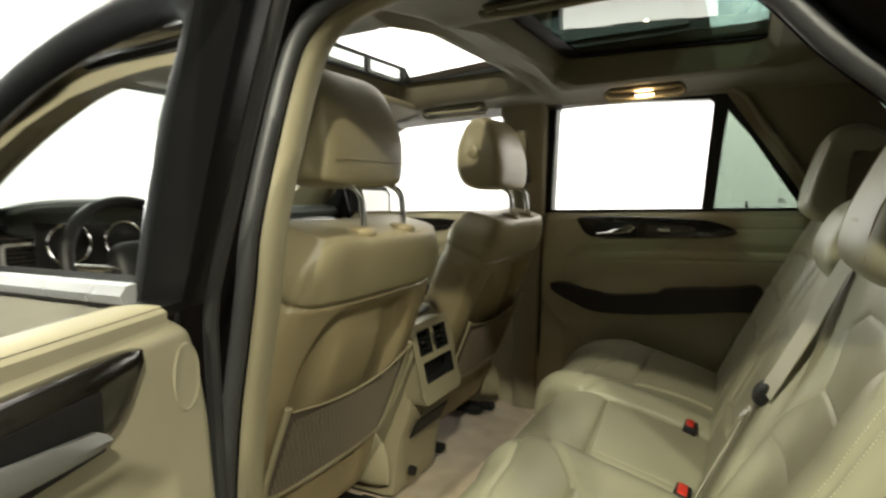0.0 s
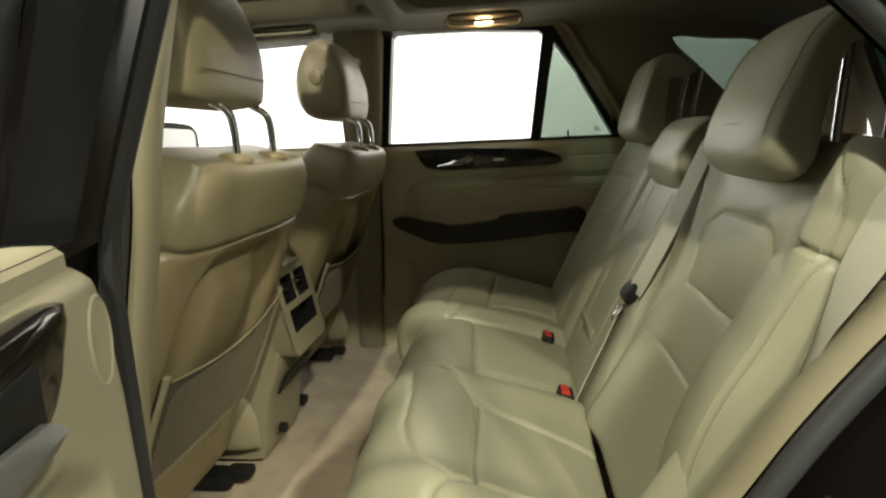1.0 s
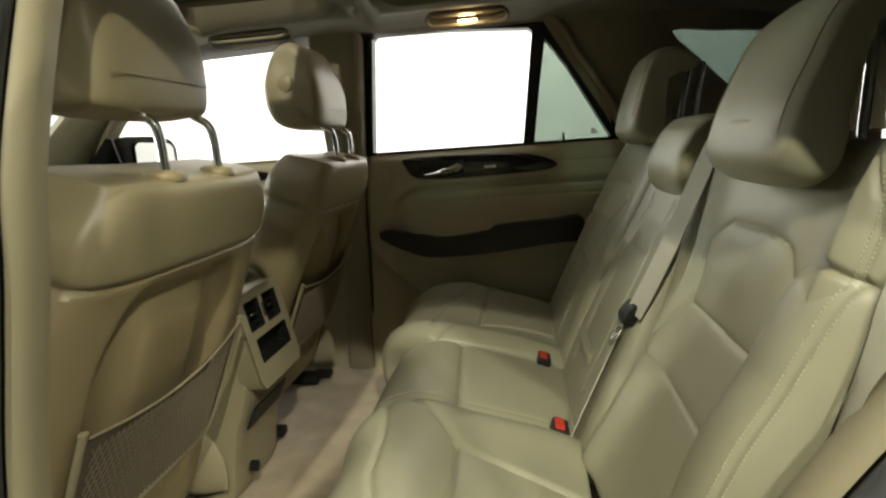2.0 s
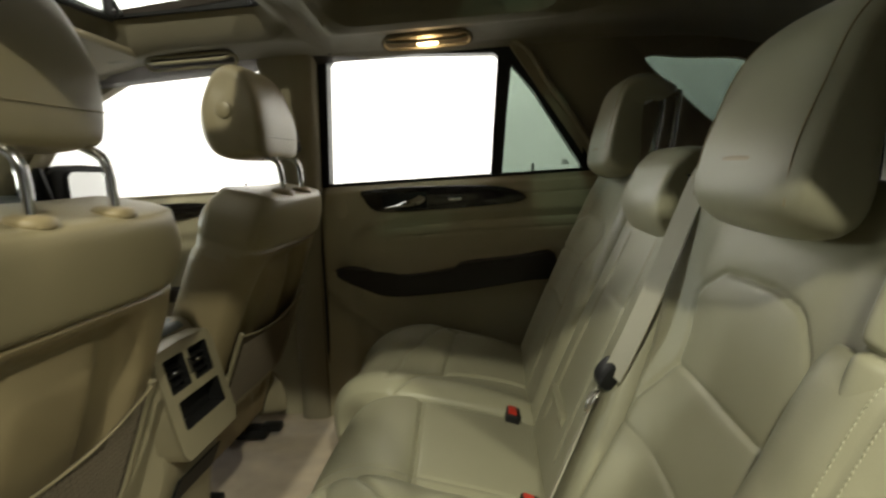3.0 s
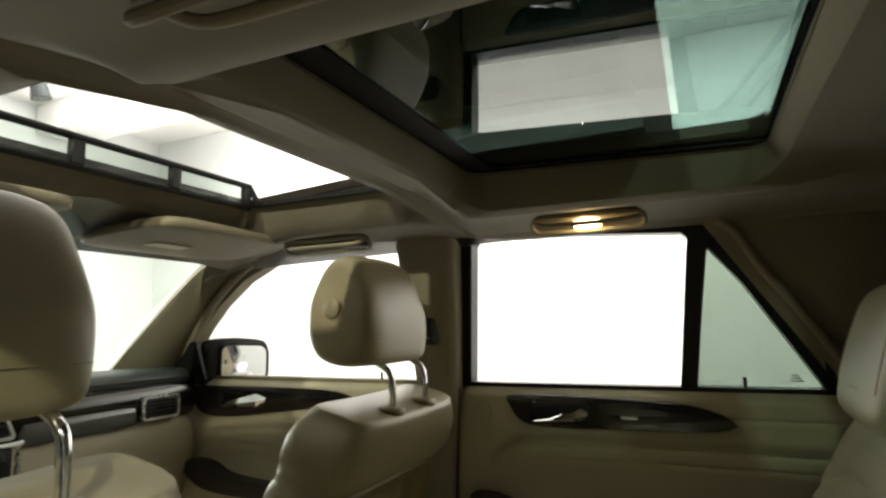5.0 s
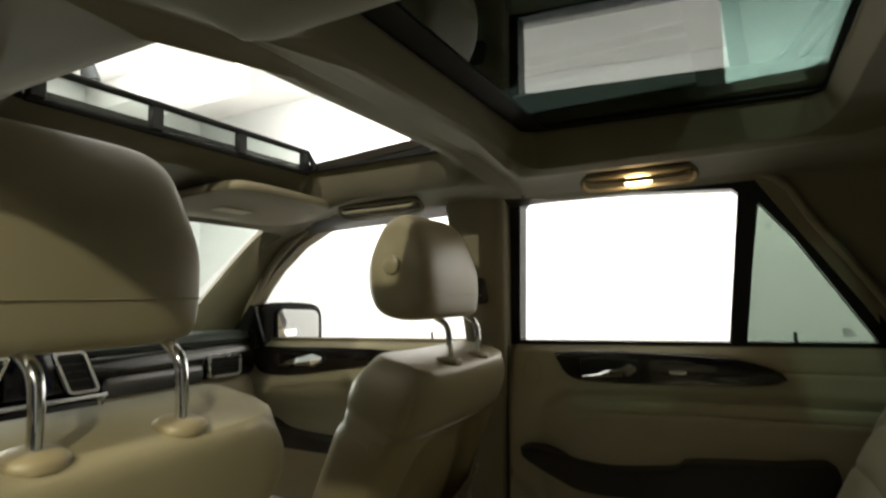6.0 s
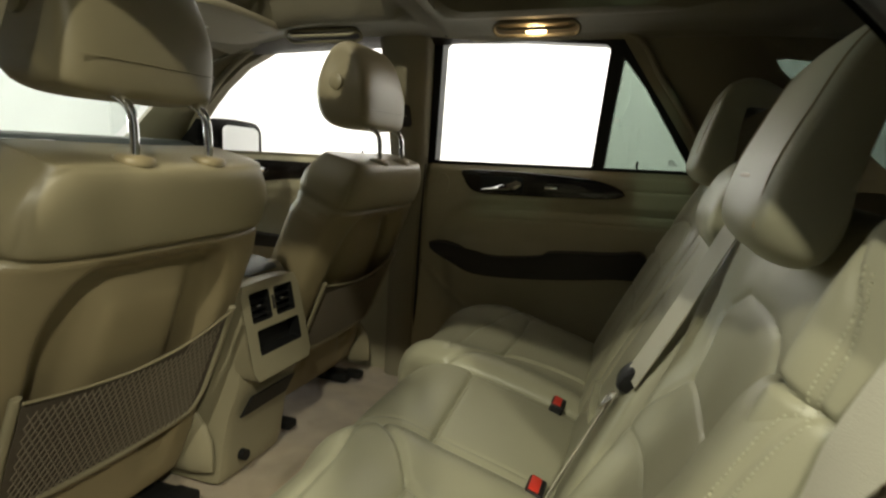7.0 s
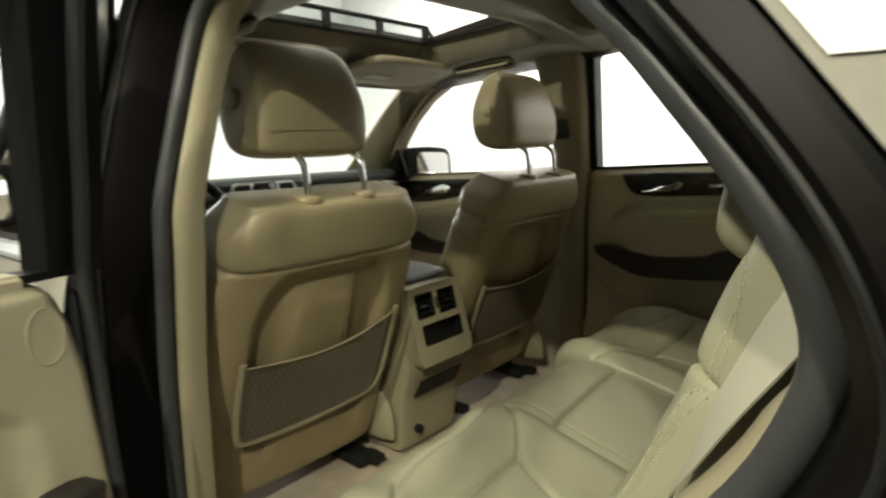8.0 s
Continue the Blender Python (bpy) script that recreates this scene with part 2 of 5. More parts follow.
def grooves(y, s, lines):
    """Sewn seams: each line is (points, depth, width)."""
    h = np.zeros_like(y)
    for pts, depth, width in lines:
        d = np.full_like(y, 9.0)
        for (a, b), (c, e) in zip(pts, pts[1:]):
            L = (c - a) ** 2 + (e - b) ** 2
            t = np.clip(((y - a) * (c - a) + (s - b) * (e - b)) / L, 0, 1)
            d = np.minimum(d, np.hypot(y - a - t * (c - a), s - b - t * (e - b)))
        h -= depth * np.exp(-(d / width) ** 2)
    return h


def shell(prof, ycen, half, front, back, nu=48, nv=64, p=4.0, q=5.0, flip=1):
    """An upholstered body: a spine in x and z, widened along y, swelling by front(y, s, u, v) on one side and back(...) on the other."""
    sp = spline(prof, 400)
    s_all = np.r_[0, np.cumsum(np.linalg.norm(np.diff(sp, axis=0), axis=1))]
    v = 0.5 - 0.5 * np.cos(np.linspace(0, math.pi, nv))
    v = 0.55 * v + 0.45 * np.linspace(0, 1, nv)
    px, pz = np.interp(v * s_all[-1], s_all, sp[:, 0]), np.interp(v * s_all[-1], s_all, sp[:, 1])
    tx, tz = np.gradient(px, v), np.gradient(pz, v)
    ln = np.hypot(tx, tz)
    nx, nz = -tz / ln * flip, tx / ln * flip
    k = np.linspace(-1, 1, nu)
    u = 0.5 * np.sin(k * math.pi / 2) + 0.5 * k
    U, V = np.meshgrid(u, v)
    H = np.array([half(a) for a in v])[:, None]
    C = np.array([ycen(a) if callable(ycen) else 0.0 for a in v])[:, None]
    ycen = 0.0 if callable(ycen) else ycen
    Y, S = C + U * H, V * s_all[-1]
    e = np.clip(1 - np.abs(U) ** p, 0, 1) ** (1 / p) * np.clip(1 - np.abs(2 * V - 1) ** q, 0, 1) ** (1 / q)
    F, B = front(Y, S, U, V) * e, back(Y, S, U, V) * e
    bm = bmesh.new()
    grids = []
    for sgn, T in ((1, F), (-1, B)):
        g = [[None] * nu for _ in range(nv)]
        for i in range(nv):
            for j in range(nu):
                if sgn < 0 and (i in (0, nv - 1) or j in (0, nu - 1)):
                    g[i][j] = grids[0][i][j]
                else:
                    g[i][j] = bm.verts.new((px[i] + sgn * nx[i] * T[i, j], ycen + Y[i, j], pz[i] + sgn * nz[i] * T[i, j]))
        grids.append(g)
        for i in range(nv - 1):
            for j in range(nu - 1):
                bm.faces.new((g[i][j], g[i][j + 1], g[i + 1][j + 1], g[i + 1][j]))
    return bm


def bun(profile, y0, y1, n=22, m=56, power=3.5, shape=None):
    """A padded block: a closed outline in x and z, carried along y and rounded off at both ends."""
    pr = spline(profile, m, closed=True)
    c = pr.mean(axis=0)
    loops = []
    for k in np.linspace(-1, 1, n):
        u = math.sin(k * math.pi / 2)
        f = max(1 - abs(u) ** power, 0.0) ** (1 / power)
        f = 0.25 + 0.75 * f if abs(u) < 1 else 0.25
        y = (y0 + y1) / 2 + u * (y1 - y0) / 2
        loops.append([(c[0] + (a - c[0]) * f, y, c[1] + (b - c[1]) * f) if shape is None else shape(c, a, b, f, y, u) for a, b in pr])
    return loft(loops)


def strap(pts, width, across, thick=0.0022):
    """A flat webbing through pts; across: its width direction."""
    w = Vector(across).normalized() * width / 2
    loops = []
    p = [Vector(q) for q in pts]
    for i, q in enumerate(p):
        d = (p[min(i + 1, len(p) - 1)] - p[max(i - 1, 0)]).normalized()
        n = d.cross(w).normalized() * thick / 2
        loops.append([q - w - n, q + w - n, q + w + n, q - w + n])
    return loft(loops)


# ---- the studio round the car ----
def sheet(name, corners, material, thick, label, category):
    bm = bmesh.new()
    lo = [bm.verts.new(c) for c in corners]
    hi = [bm.verts.new(Vector(c) + Vector(thick)) for c in corners]
    bm.faces.new(lo)
    bm.faces.new(hi)
    for i in range(4):
        bm.faces.new((lo[i], lo[(i + 1) % 4], hi[(i + 1) % 4], hi[i]))
    ob = part(name, bm, material, smooth=False)
    return tagged(ob, label, category, kind="structure")


X0, X1, Y0, Y1, H = -6.0, 6.0, -5.5, 4.6, 4.0
sheet("ground", [(X0, Y0, 0), (X1, Y0, 0), (X1, Y1, 0), (X0, Y1, 0)], CONCRETE, (0, 0, -0.1), "grey painted floor of the photo studio", "floor")
sheet("floor_sheet", [(X0 + 0.01, 1.7, 0.006), (X1 - 0.01, 1.7, 0.006), (X1 - 0.01, Y1 - 0.01, 0.006), (X0 + 0.01, Y1 - 0.01, 0.006)], PALEFLOOR, (0, 0, 0.004), "pale grey painted floor along the bright wall", "floor")
sheet("ceiling", [(X0, Y0, H), (X1, Y0, H), (X1, Y1, H), (X0, Y1, H)], CEIL, (0, 0, 0.1), "pale ceiling of the photo studio", "ceiling")
sheet("wall_east", [(X0, Y1, 0), (X1, Y1, 0), (X1, Y1, H), (X0, Y1, H)], WHITE, (0, 0.1, 0), "bright white studio wall", "wall")
sheet("wall_west", [(X0, Y0, 0), (X1, Y0, 0), (X1, Y0, H), (X0, Y0, H)], BACKWALL, (0, -0.1, 0), "dark cloth-hung studio wall behind the open door", "wall")
sheet("wall_north", [(X0, Y0, 0), (X0, Y1, 0), (X0, Y1, H), (X0, Y0, H)], WHITE, (-0.1, 0, 0), "white studio wall ahead of the car", "wall")
sheet("wall_south", [(X1, Y0, 0), (X1, Y1, 0), (X1, Y1, H), (X1, Y0, H)], WHITE, (0.1, 0, 0), "white studio wall behind the car", "wall")
tagged(part("ceiling_beam", rbox(-5.99, -3.9, 3.0, 3.5, H - 0.32, H - 0.004, 0.02), CEIL), "pale boxed duct under the studio ceiling", "duct", kind="structure")


def ceiling_spot(x, y, lit):
    z = H - 0.004
    ob = thing("ceiling_spotlight", (x, y, z), "black track spotlight hanging from the studio ceiling", "spotlight", "studio spotlights")
    part("stem", tube([(x, y, z), (x, y, z - 0.18)], 0.015, 8), BLACK, ob)
    part("housing", tube([(x, y, z - 0.16), (x + 0.02, y + 0.03, z - 0.30), (x + 0.03, y + 0.05, z - 0.40)], [0.05, 0.07, 0.085], 16), BLACK, ob)
    part("lens", tube([(x + 0.03, y + 0.05, z - 0.401), (x + 0.032, y + 0.052, z - 0.41)], 0.07, 16), BULB if lit else CLEAR, ob)


ceiling_spot(-4.77, 2.29, False)
ceiling_spot(-5.05, 2.0, True)

# ---- car body ----
CY = 0.02


def ys(z):
    t = z - 1.33
    return 0.775 - 0.5 * (t + math.sqrt(t * t + 0.0009)) * 0.145 / 0.37


def ys_near(z):
    """The near side leans in less towards the roof."""
    t = z - 1.33
    return 0.775 - 0.5 * (t + math.sqrt(t * t + 0.0009)) * 0.27


def ease(t):
    t = min(max(t, 0), 1)
    return t * t * (3 - 2 * t)


def zroof(x, y):
    a = abs(y - CY)
    z = 1.745 - 0.034 * ease((a - 0.33) / 0.14) - 0.014 * ease((a - 0.48) / 0.16)
    z -= 0.018 * ease((-0.30 - x) / 0.15) * ease((a - 0.05) / 0.1) * (1 - ease((a - 0.42) / 0.1))
    z -= 0.012 * math.exp(-((a - 0.41) / 0.025) ** 2) * ease((x + 0.5) / 0.05) * ease((0.10 - x) / 0.05)
    z -= 0.024 * math.exp(-((a - 0.365) / 0.05) ** 2) * 1.45 * ease((x - 0.10) / 0.05) * ease((0.78 - x) / 0.06)
    if x < -0.45:
        z -= 0.07 * ((-0.45 - x) / 0.35) ** 2
    if x > 0.9:
        z -= 0.05 * ((x - 0.9) / 0.4) ** 2
    return z


def dense(lp, k=4):
    out = []
    for i in range(len(lp)):
        a, b = np.array(lp[i]), np.array(lp[(i + 1) % len(lp)])
        out += [tuple(a * (1 - j / k) + b * j / k) for j in range(k)]
    return out


car = thing("car_body", (0, 0, 0), "champagne car body with dark jambs and beige cabin lining", "car")

# headliner: two rings round the sunroof openings
LIP = {"front": (-0.46, 0.04, CY - 0.39, CY + 0.41), "rear": (0.150, 0.715, CY - 0.350, CY + 0.350)}
PANE = {"front": (-0.40, 0.0, CY - 0.33, CY + 0.33), "rear": (0.178, 0.69, CY - 0.337, CY + 0.337)}
REACH = {"front": (-0.705, 0.085, CY - 0.625, CY + 0.625), "rear": (0.085, 1.50, CY - 0.625, CY + 0.625)}


def zpane(x):
    """Height of the fixed roof glass, which falls towards the rear."""
    return 1.799 - 0.032 * x


bms = []
for k in ("front", "rear"):
    inner = dense(rounded(*LIP[k], 0.07))
    outer = dense(rounded(*REACH[k], 0.001))
    bms.append(ring_sheet(inner, outer, lambda x, y: (x, y, zroof(x, y)), 10))
    top = dense(rounded(*PANE[k], 0.03))
    loops = []
    for s in (0, 0.15, 0.5, 0.85, 1):
        loops.append([(a[0] * (1 - s) + b[0] * s, a[1] * (1 - s) + b[1] * s, zroof(*a) * (1 - s ** 1.5) + (1.778 if k == "front" else zpane(b[0]) - 0.006) * s ** 1.5) for a, b in zip(inner, top)])
    bms.append(loft(loops, cap=False))
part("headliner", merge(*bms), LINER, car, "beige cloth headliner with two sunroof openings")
part("roof_panel", slab(rounded(-0.77, 1.6, CY - 0.62, CY + 0.62, 0.05), [rounded(*PANE[k], 0.03) for k in PANE], lambda x, y: (x, y, 1.799 - 0.075 * max(0, (abs(y - CY) - 0.35) / 0.27) ** 2 - 0.022 * ease((-0.10 - x) / 0.28) - 0.12 * max(0, -0.42 - x)), (0, 0, 0.02)), PAINT, car, smooth=False)
# black surround and panes
for k in PANE:
    top = (lambda x: 1.80 - 0.024 * ease((-0.10 - x) / 0.28)) if k == "front" else (lambda x: zpane(x) - 0.003)
    foot = (lambda x: 1.774) if k == "front" else (lambda x: zpane(x) - 0.010)
    loops = []
    for d, height in ((0.0, foot), (0.004, top), (0.02, lambda x: top(x) + 0.001)):
        loops.append([(a, b, height(a)) for a, b in dense(rounded(PANE[k][0] - d, PANE[k][1] + d, PANE[k][2] - d, PANE[k][3] + d, 0.03))])
    part("opening_edge", loft(loops, cap=False), BLACK, car, "black opening edge")
x0, x1, y0, y1 = PANE["rear"]
part("roof_glass_border", slab(rounded(x0 - 0.02, x1 + 0.02, y0 - 0.02, y1 + 0.02, 0.04), [rounded(x0 + 0.045, x1 + 0.002, y0 + 0.016, y1 - 0.016, 0.02)], lambda x, y: (x, y, zpane(x) - 0.003), (0, 0, 0.002)), BLACK, car, "black printed glass border", smooth=False)
part("roof_glass", slab(rounded(x0 - 0.02, x1 + 0.02, y0 - 0.02, y1 + 0.02, 0.04), [], lambda x, y: (x, y, zpane(x)), (0, 0, 0.001)), ROOFGLASS, car, "green tinted fixed roof glass", smooth=False)
part("sliding_glass", slab(rounded(0.03, 0.55, CY - 0.62, CY + 0.62, 0.03), [], lambda x, y: (x, y, 1.872), (0, 0, 0.001)), SLIDGLASS, car, "dark sliding roof glass pushed back over the fixed one", smooth=False)
part("sliding_glass_border", slab(rounded(0.03, 0.55, CY - 0.62, CY + 0.62, 0.03), [rounded(0.08, 0.50, CY - 0.49, CY + 0.485, 0.02)], lambda x, y: (x, y, 1.864), (0, 0, 0.006)), BLACK, car, smooth=False)
# black edge of the front opening and the wind deflector
x0, x1, y0, y1 = PANE["front"]
part("sunroof_edge", slab(rounded(x0 - 0.015, x1 + 0.015, y0 - 0.015, y1 + 0.015, 0.04), [rounded(x0 + 0.012, x1 - 0.012, y0 + 0.012, y1 - 0.012, 0.03)], lambda x, y: (x, y, 1.775), (0, 0, 0.008)), BLACK, car, smooth=False)
defl = thing("wind_deflector", (-0.37, CY, 1.79), "raised black wind deflector with fine mesh at the open sunroof", "deflector")
part("lower_rail", tube([(-0.372, y0 + 0.02, 1.77), (-0.372, y1 - 0.02, 1.77)], 0.007, 8), BLACK, defl)
part("upper_rail", tube([(-0.362, y0 + 0.03, 1.818), (-0.362, y1 - 0.03, 1.818), (-0.35, y1 - 0.015, 1.78)], 0.007, 8), BLACK, defl)
for k in range(4):
    y = 0.312 - 0.197 * k
    part("post", rbox(-0.372, -0.358, y - 0.013, y + 0.013, 1.77, 1.818, 0.003, 1), BLACK, defl)
MESH = glass("deflector_mesh", (0.80, 0.83, 0.81), 0.6, 0.02)
part("mesh", rbox(-0.3655, -0.3645, y0 + 0.02, y1 - 0.03, 1.772, 1.816, 0), MESH, defl, "grey translucent mesh")


def side_trim(side, tf):
    """Pillars, rails and linings above and below the belt on one side; tf carries them over."""
    def on(dy):
        return lambda x, z: tf((x, ys(z) + dy, z))
    inward = Vector(tf((0, -1, 0))) - Vector(tf((0, 0, 0)))
    # B pillar
    loops = []
    for z in (0.50, 0.8, 1.1, 1.33, 1.45, 1.6, 1.70, 1.73):
        xa, xb = np.interp(z, [0.5, 1.33, 1.7], [-0.155, -0.14, -0.13]), np.interp(z, [0.5, 1.1, 1.33, 1.7], [-0.06, -0.04, -0.026, 0.036])
        if side < 0:
            xb = np.interp(z, [0.5, 1.1, 1.33, 1.45, 1.6, 1.7], [-0.06, -0.03, 0.02, 0.03, 0.05, 0.10])
        y = ys(z) if side > 0 else ys_near(z)
        loops.append([tf(p) for p in ((xa, y + 0.03, z), (xa, y - 0.035, z), (xa + 0.02, y - 0.05, z), (xb - 0.025, y - 0.05, z), (xb - 0.006, y - 0.04, z), (xb, y - 0.024, z), (xb - (0.05 if side < 0 else 0), y - 0.02 if side < 0 else y + 0.03, z))])
    part("b_pillar_trim", loft(loops), PILLAR, car, "beige centre pillar trim")
    # rail above the doors
    loops = []
    for x in np.linspace(-0.80, 1.45, 24):
        zr = zroof(x, CY + 0.6) + 0.006
        loops.append([tf(p) for p in ((x, 0.60, zr - 0.004), (x, 0.622, zr - 0.010), (x, 0.636, zr - 0.015), (x, 0.648, zr - 0.012), (x, 0.67, zr + 0.01), (x, 0.65, zr + 0.03), (x, 0.61, zr + 0.03))])
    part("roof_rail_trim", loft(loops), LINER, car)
    loops = []
    for x in np.linspace(-0.62, 1.5, 22):
        zr = zroof(x, CY + 0.6) + 0.035 - (0.03 * ease((0.1 - x) / 0.2) if side < 0 else 0)
        loops.append([tf(p) for p in ((x, 0.655, zr - 0.022), (x, 0.69, zr - 0.025), (x, 0.705, zr - 0.015), (x, 0.695, zr + 0.0), (x, 0.65, zr + 0.012), (x, 0.60, zr + 0.025), (x, 0.61, zr - 0.005))])
    part("cant_rail", loft(loops), PAINT, car, "dark brown painted roof rail")
    loops = []
    for a in spline([(-0.60, 0.69, 1.745), (-0.80, 0.70, 1.65), (-1.0, 0.75, 1.51), (-1.20, 0.80, 1.36), (-1.35, 0.83, 1.26)], 14):
        a = Vector(a) - Vector((0, 0, 0.085 if side < 0 else 0.02))
        loops.append([tf(a + Vector(o)) for o in ((0, 0.02, -0.03), (0.03, 0.01, -0.01), (0.02, -0.02, 0.03), (-0.05, -0.05, 0.05), (-0.06, 0, 0.02))])
    part("a_pillar_panel", loft(loops), PAINT, car, "dark brown painted windscreen pillar")
    # rear pillar and cargo lining with its window
    def rear(x, z):
        return tf((x, ys(z) - 0.008 + (0.053 if side > 0 else -0.012) * ease((x - 0.70) / 0.30), z))
    cargo = spline([(0.977, 1.640), (1.10, 1.632), (1.25, 1.618), (1.32, 1.575), (1.372, 1.50), (1.375, 1.40), (1.33, 1.345), (1.19, 1.452), (1.077, 1.548)], 40, closed=True)
    outer = [(0.58, 1.715), (0.9, 1.715), (1.2, 1.70), (1.56, 1.66), (1.66, 1.30), (0.852, 1.30), (0.778, 1.42), (0.672, 1.572), (0.592, 1.69)]
    if side < 0:
        outer = [(0.70, 1.715), (0.9, 1.715), (1.2, 1.70), (1.56, 1.66), (1.66, 1.30), (0.945, 1.30), (0.90, 1.36), (0.80, 1.48)]
    part("rear_pillar_trim", slab(outer, [cargo], rear, inward * -0.02), PILLAR, car, "beige rear pillar lining", smooth=False)
    part("cargo_window", slab(outer[2:5] + [(0.96, 1.30), (0.96, 1.66)], [], lambda x, z: Vector(rear(x, z)) - inward * 0.03, inward * -0.002), CARGOGLASS, car, "grey tinted cargo side window", smooth=False)
    part("cargo_side_lining", slab([(0.62, 0.45), (1.60, 0.45), (1.60, 1.305), (0.965, 1.305), (0.955, 1.20), (0.90, 1.105), (0.82, 1.02), (0.705, 0.89), (0.56, 0.76), (0.46, 0.63), (0.40, 0.45)] if side < 0 else [(0.62, 0.45), (1.60, 0.45), (1.60, 1.305), (0.86, 1.305), (0.80, 1.0)], [], lambda x, z: tf((x, 0.735, z)), inward * -0.02), HARD, car, smooth=False)
    if side < 0:
        # padded lining between belt and door way, sewn in three fields
        def left_edge(z):
            return np.interp(z, [0.80, 0.90, 1.03, 1.083, 1.146, 1.214, 1.24, 1.285, 1.36], [0.66, 0.70, 0.775, 0.802, 0.836, 0.870, 0.888, 0.914, 0.95])
        def right_edge(z):
            return np.interp(z, [0.80, 0.92, 1.045, 1.12, 1.19, 1.27, 1.36], [0.60, 0.70, 0.80, 0.885, 0.945, 0.96, 0.95])
        zs = np.linspace(0.96, 1.30, 300)
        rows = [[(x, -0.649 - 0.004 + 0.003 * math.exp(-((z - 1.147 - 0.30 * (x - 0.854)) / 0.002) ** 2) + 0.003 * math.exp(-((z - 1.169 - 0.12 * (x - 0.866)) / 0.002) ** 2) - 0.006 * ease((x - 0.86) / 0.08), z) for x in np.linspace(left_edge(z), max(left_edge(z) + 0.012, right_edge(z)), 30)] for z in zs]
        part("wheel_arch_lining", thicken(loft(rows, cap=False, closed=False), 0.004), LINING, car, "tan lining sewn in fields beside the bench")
    # A pillar
    inn = spline([(-0.72, 0.58, 1.712), (-0.86, 0.60, 1.64), (-1.0, 0.618, 1.55), (-1.15, 0.605, 1.41), (-1.27, 0.60, 1.30)], 14)
    outr = spline([(-0.56, 0.645, 1.722), (-0.74, 0.670, 1.642), (-0.88, 0.705, 1.542), (-1.0, 0.74, 1.438), (-1.09, 0.775, 1.33)], 14)
    loops = []
    for a, b in zip(inn, outr):
        low = Vector((0, 0, 0.055 if side < 0 else 0))
        a, b = Vector(a) - low, Vector(b) - low
        m = a.lerp(b, 0.5) + Vector((0.03, -0.012, -0.012))
        loops.append([tf(p) for p in (a, a.lerp(m, 0.5) + Vector((0.008, -0.004, 0)), m, m.lerp(b, 0.5) + Vector((0.008, 0, 0)), b, b + Vector((-0.01, 0.06, 0.02)), a + Vector((-0.03, 0.05, 0.04)))])
    part("a_pillar_trim", loft(loops), PILLAR, car, "beige windscreen pillar trim")
    # grab handle with its two feet
    for gx0, gx1, lamp in ((-0.385, -0.145, False), (0.268, 0.482, True)):
        g = thing("grab_handle", tf((gx0, 0.49, 1.70)), "beige ceiling grab handle" + (" with a lit warm reading lamp" if lamp else ""), "handle", "ceiling grab handles")
        yy, zz = 0.485, 1.694
        flat_tf = tf

        def tip(p, f=flat_tf, yy=yy, zz=zz):
            dy, dz = p[1] - yy, p[2] - zz
            return f((p[0], yy + dy * 0.85 + dz * 0.53, zz + dz * 0.85 - dy * 0.53))
        oval = rounded(gx0 - 0.006, gx1 + 0.006, yy - 0.021, yy + 0.021, 0.020)
        part("base", tube([tip((x, y, zz - 0.004 + 0.10 * (yy - y))) for x, y in oval], 0.005, 8, closed=True), PILLAR, g)
        part("recess", slab(rounded(gx0 - 0.003, gx1 + 0.003, yy - 0.019, yy + 0.019, 0.018), [], lambda x, y: tip((x, y, zz + 0.002)), (0, 0, 0.006)), DARK if not lamp else LINING, g, smooth=False)
        path = [(gx0 + 0.002, yy - 0.008, zz), (gx0 + 0.02, yy - 0.013, zz - 0.013), (gx0 + 0.05, yy - 0.016, zz - 0.018), (gx1 - 0.05, yy - 0.016, zz - 0.018), (gx1 - 0.02, yy - 0.013, zz - 0.013), (gx1 - 0.002, yy - 0.008, zz)]
        part("grip", tube([tip(p) for p in spline(path, 24)], 0.006, 10, flat=0.8), PILLAR, g)
        if lamp and side > 0:
            part("reading_lamp", moved(rbox(gx0 + 0.08, gx1 - 0.08, yy - 0.004, yy + 0.016, zz - 0.006, zz + 0.003, 0.004, 2), tip), BULB, g, "glowing warm lamp lens")


right = lambda p: Vector(p)
left = lambda p: Vector((p[0], 2 * CY - p[1], p[2]))
side_trim(1, right)
side_trim(-1, left)
lampd = bpy.data.lights.new("reading_lamp_glow", "POINT")
lampd.energy, lampd.color, lampd.shadow_soft_size = 0.5, (1.0, 0.7, 0.38), 0.008
new("reading_lamp_glow", lampd).location = (0.375, 0.468, 1.686)

dome = thing("cargo_lamp", (1.19, CY, 1.70), "large lit white lamp in the rear headliner", "ceiling lamp")
part("lamp_frame", slab(rounded(1.055, 1.175, CY + 0.01, CY + 0.18, 0.055), [rounded(1.065, 1.165, CY + 0.02, CY + 0.17, 0.048)], lambda x, y: (x, y, zroof(x, y) - 0.012), (0, 0, 0.03)), LINER, dome, smooth=False)
part("lens", slab(rounded(1.065, 1.165, CY + 0.02, CY + 0.17, 0.048), [], lambda x, y: (x, y, zroof(x, y) - 0.010), (0, 0, 0.01)), DOMELENS, dome, "glowing white lens", smooth=False)

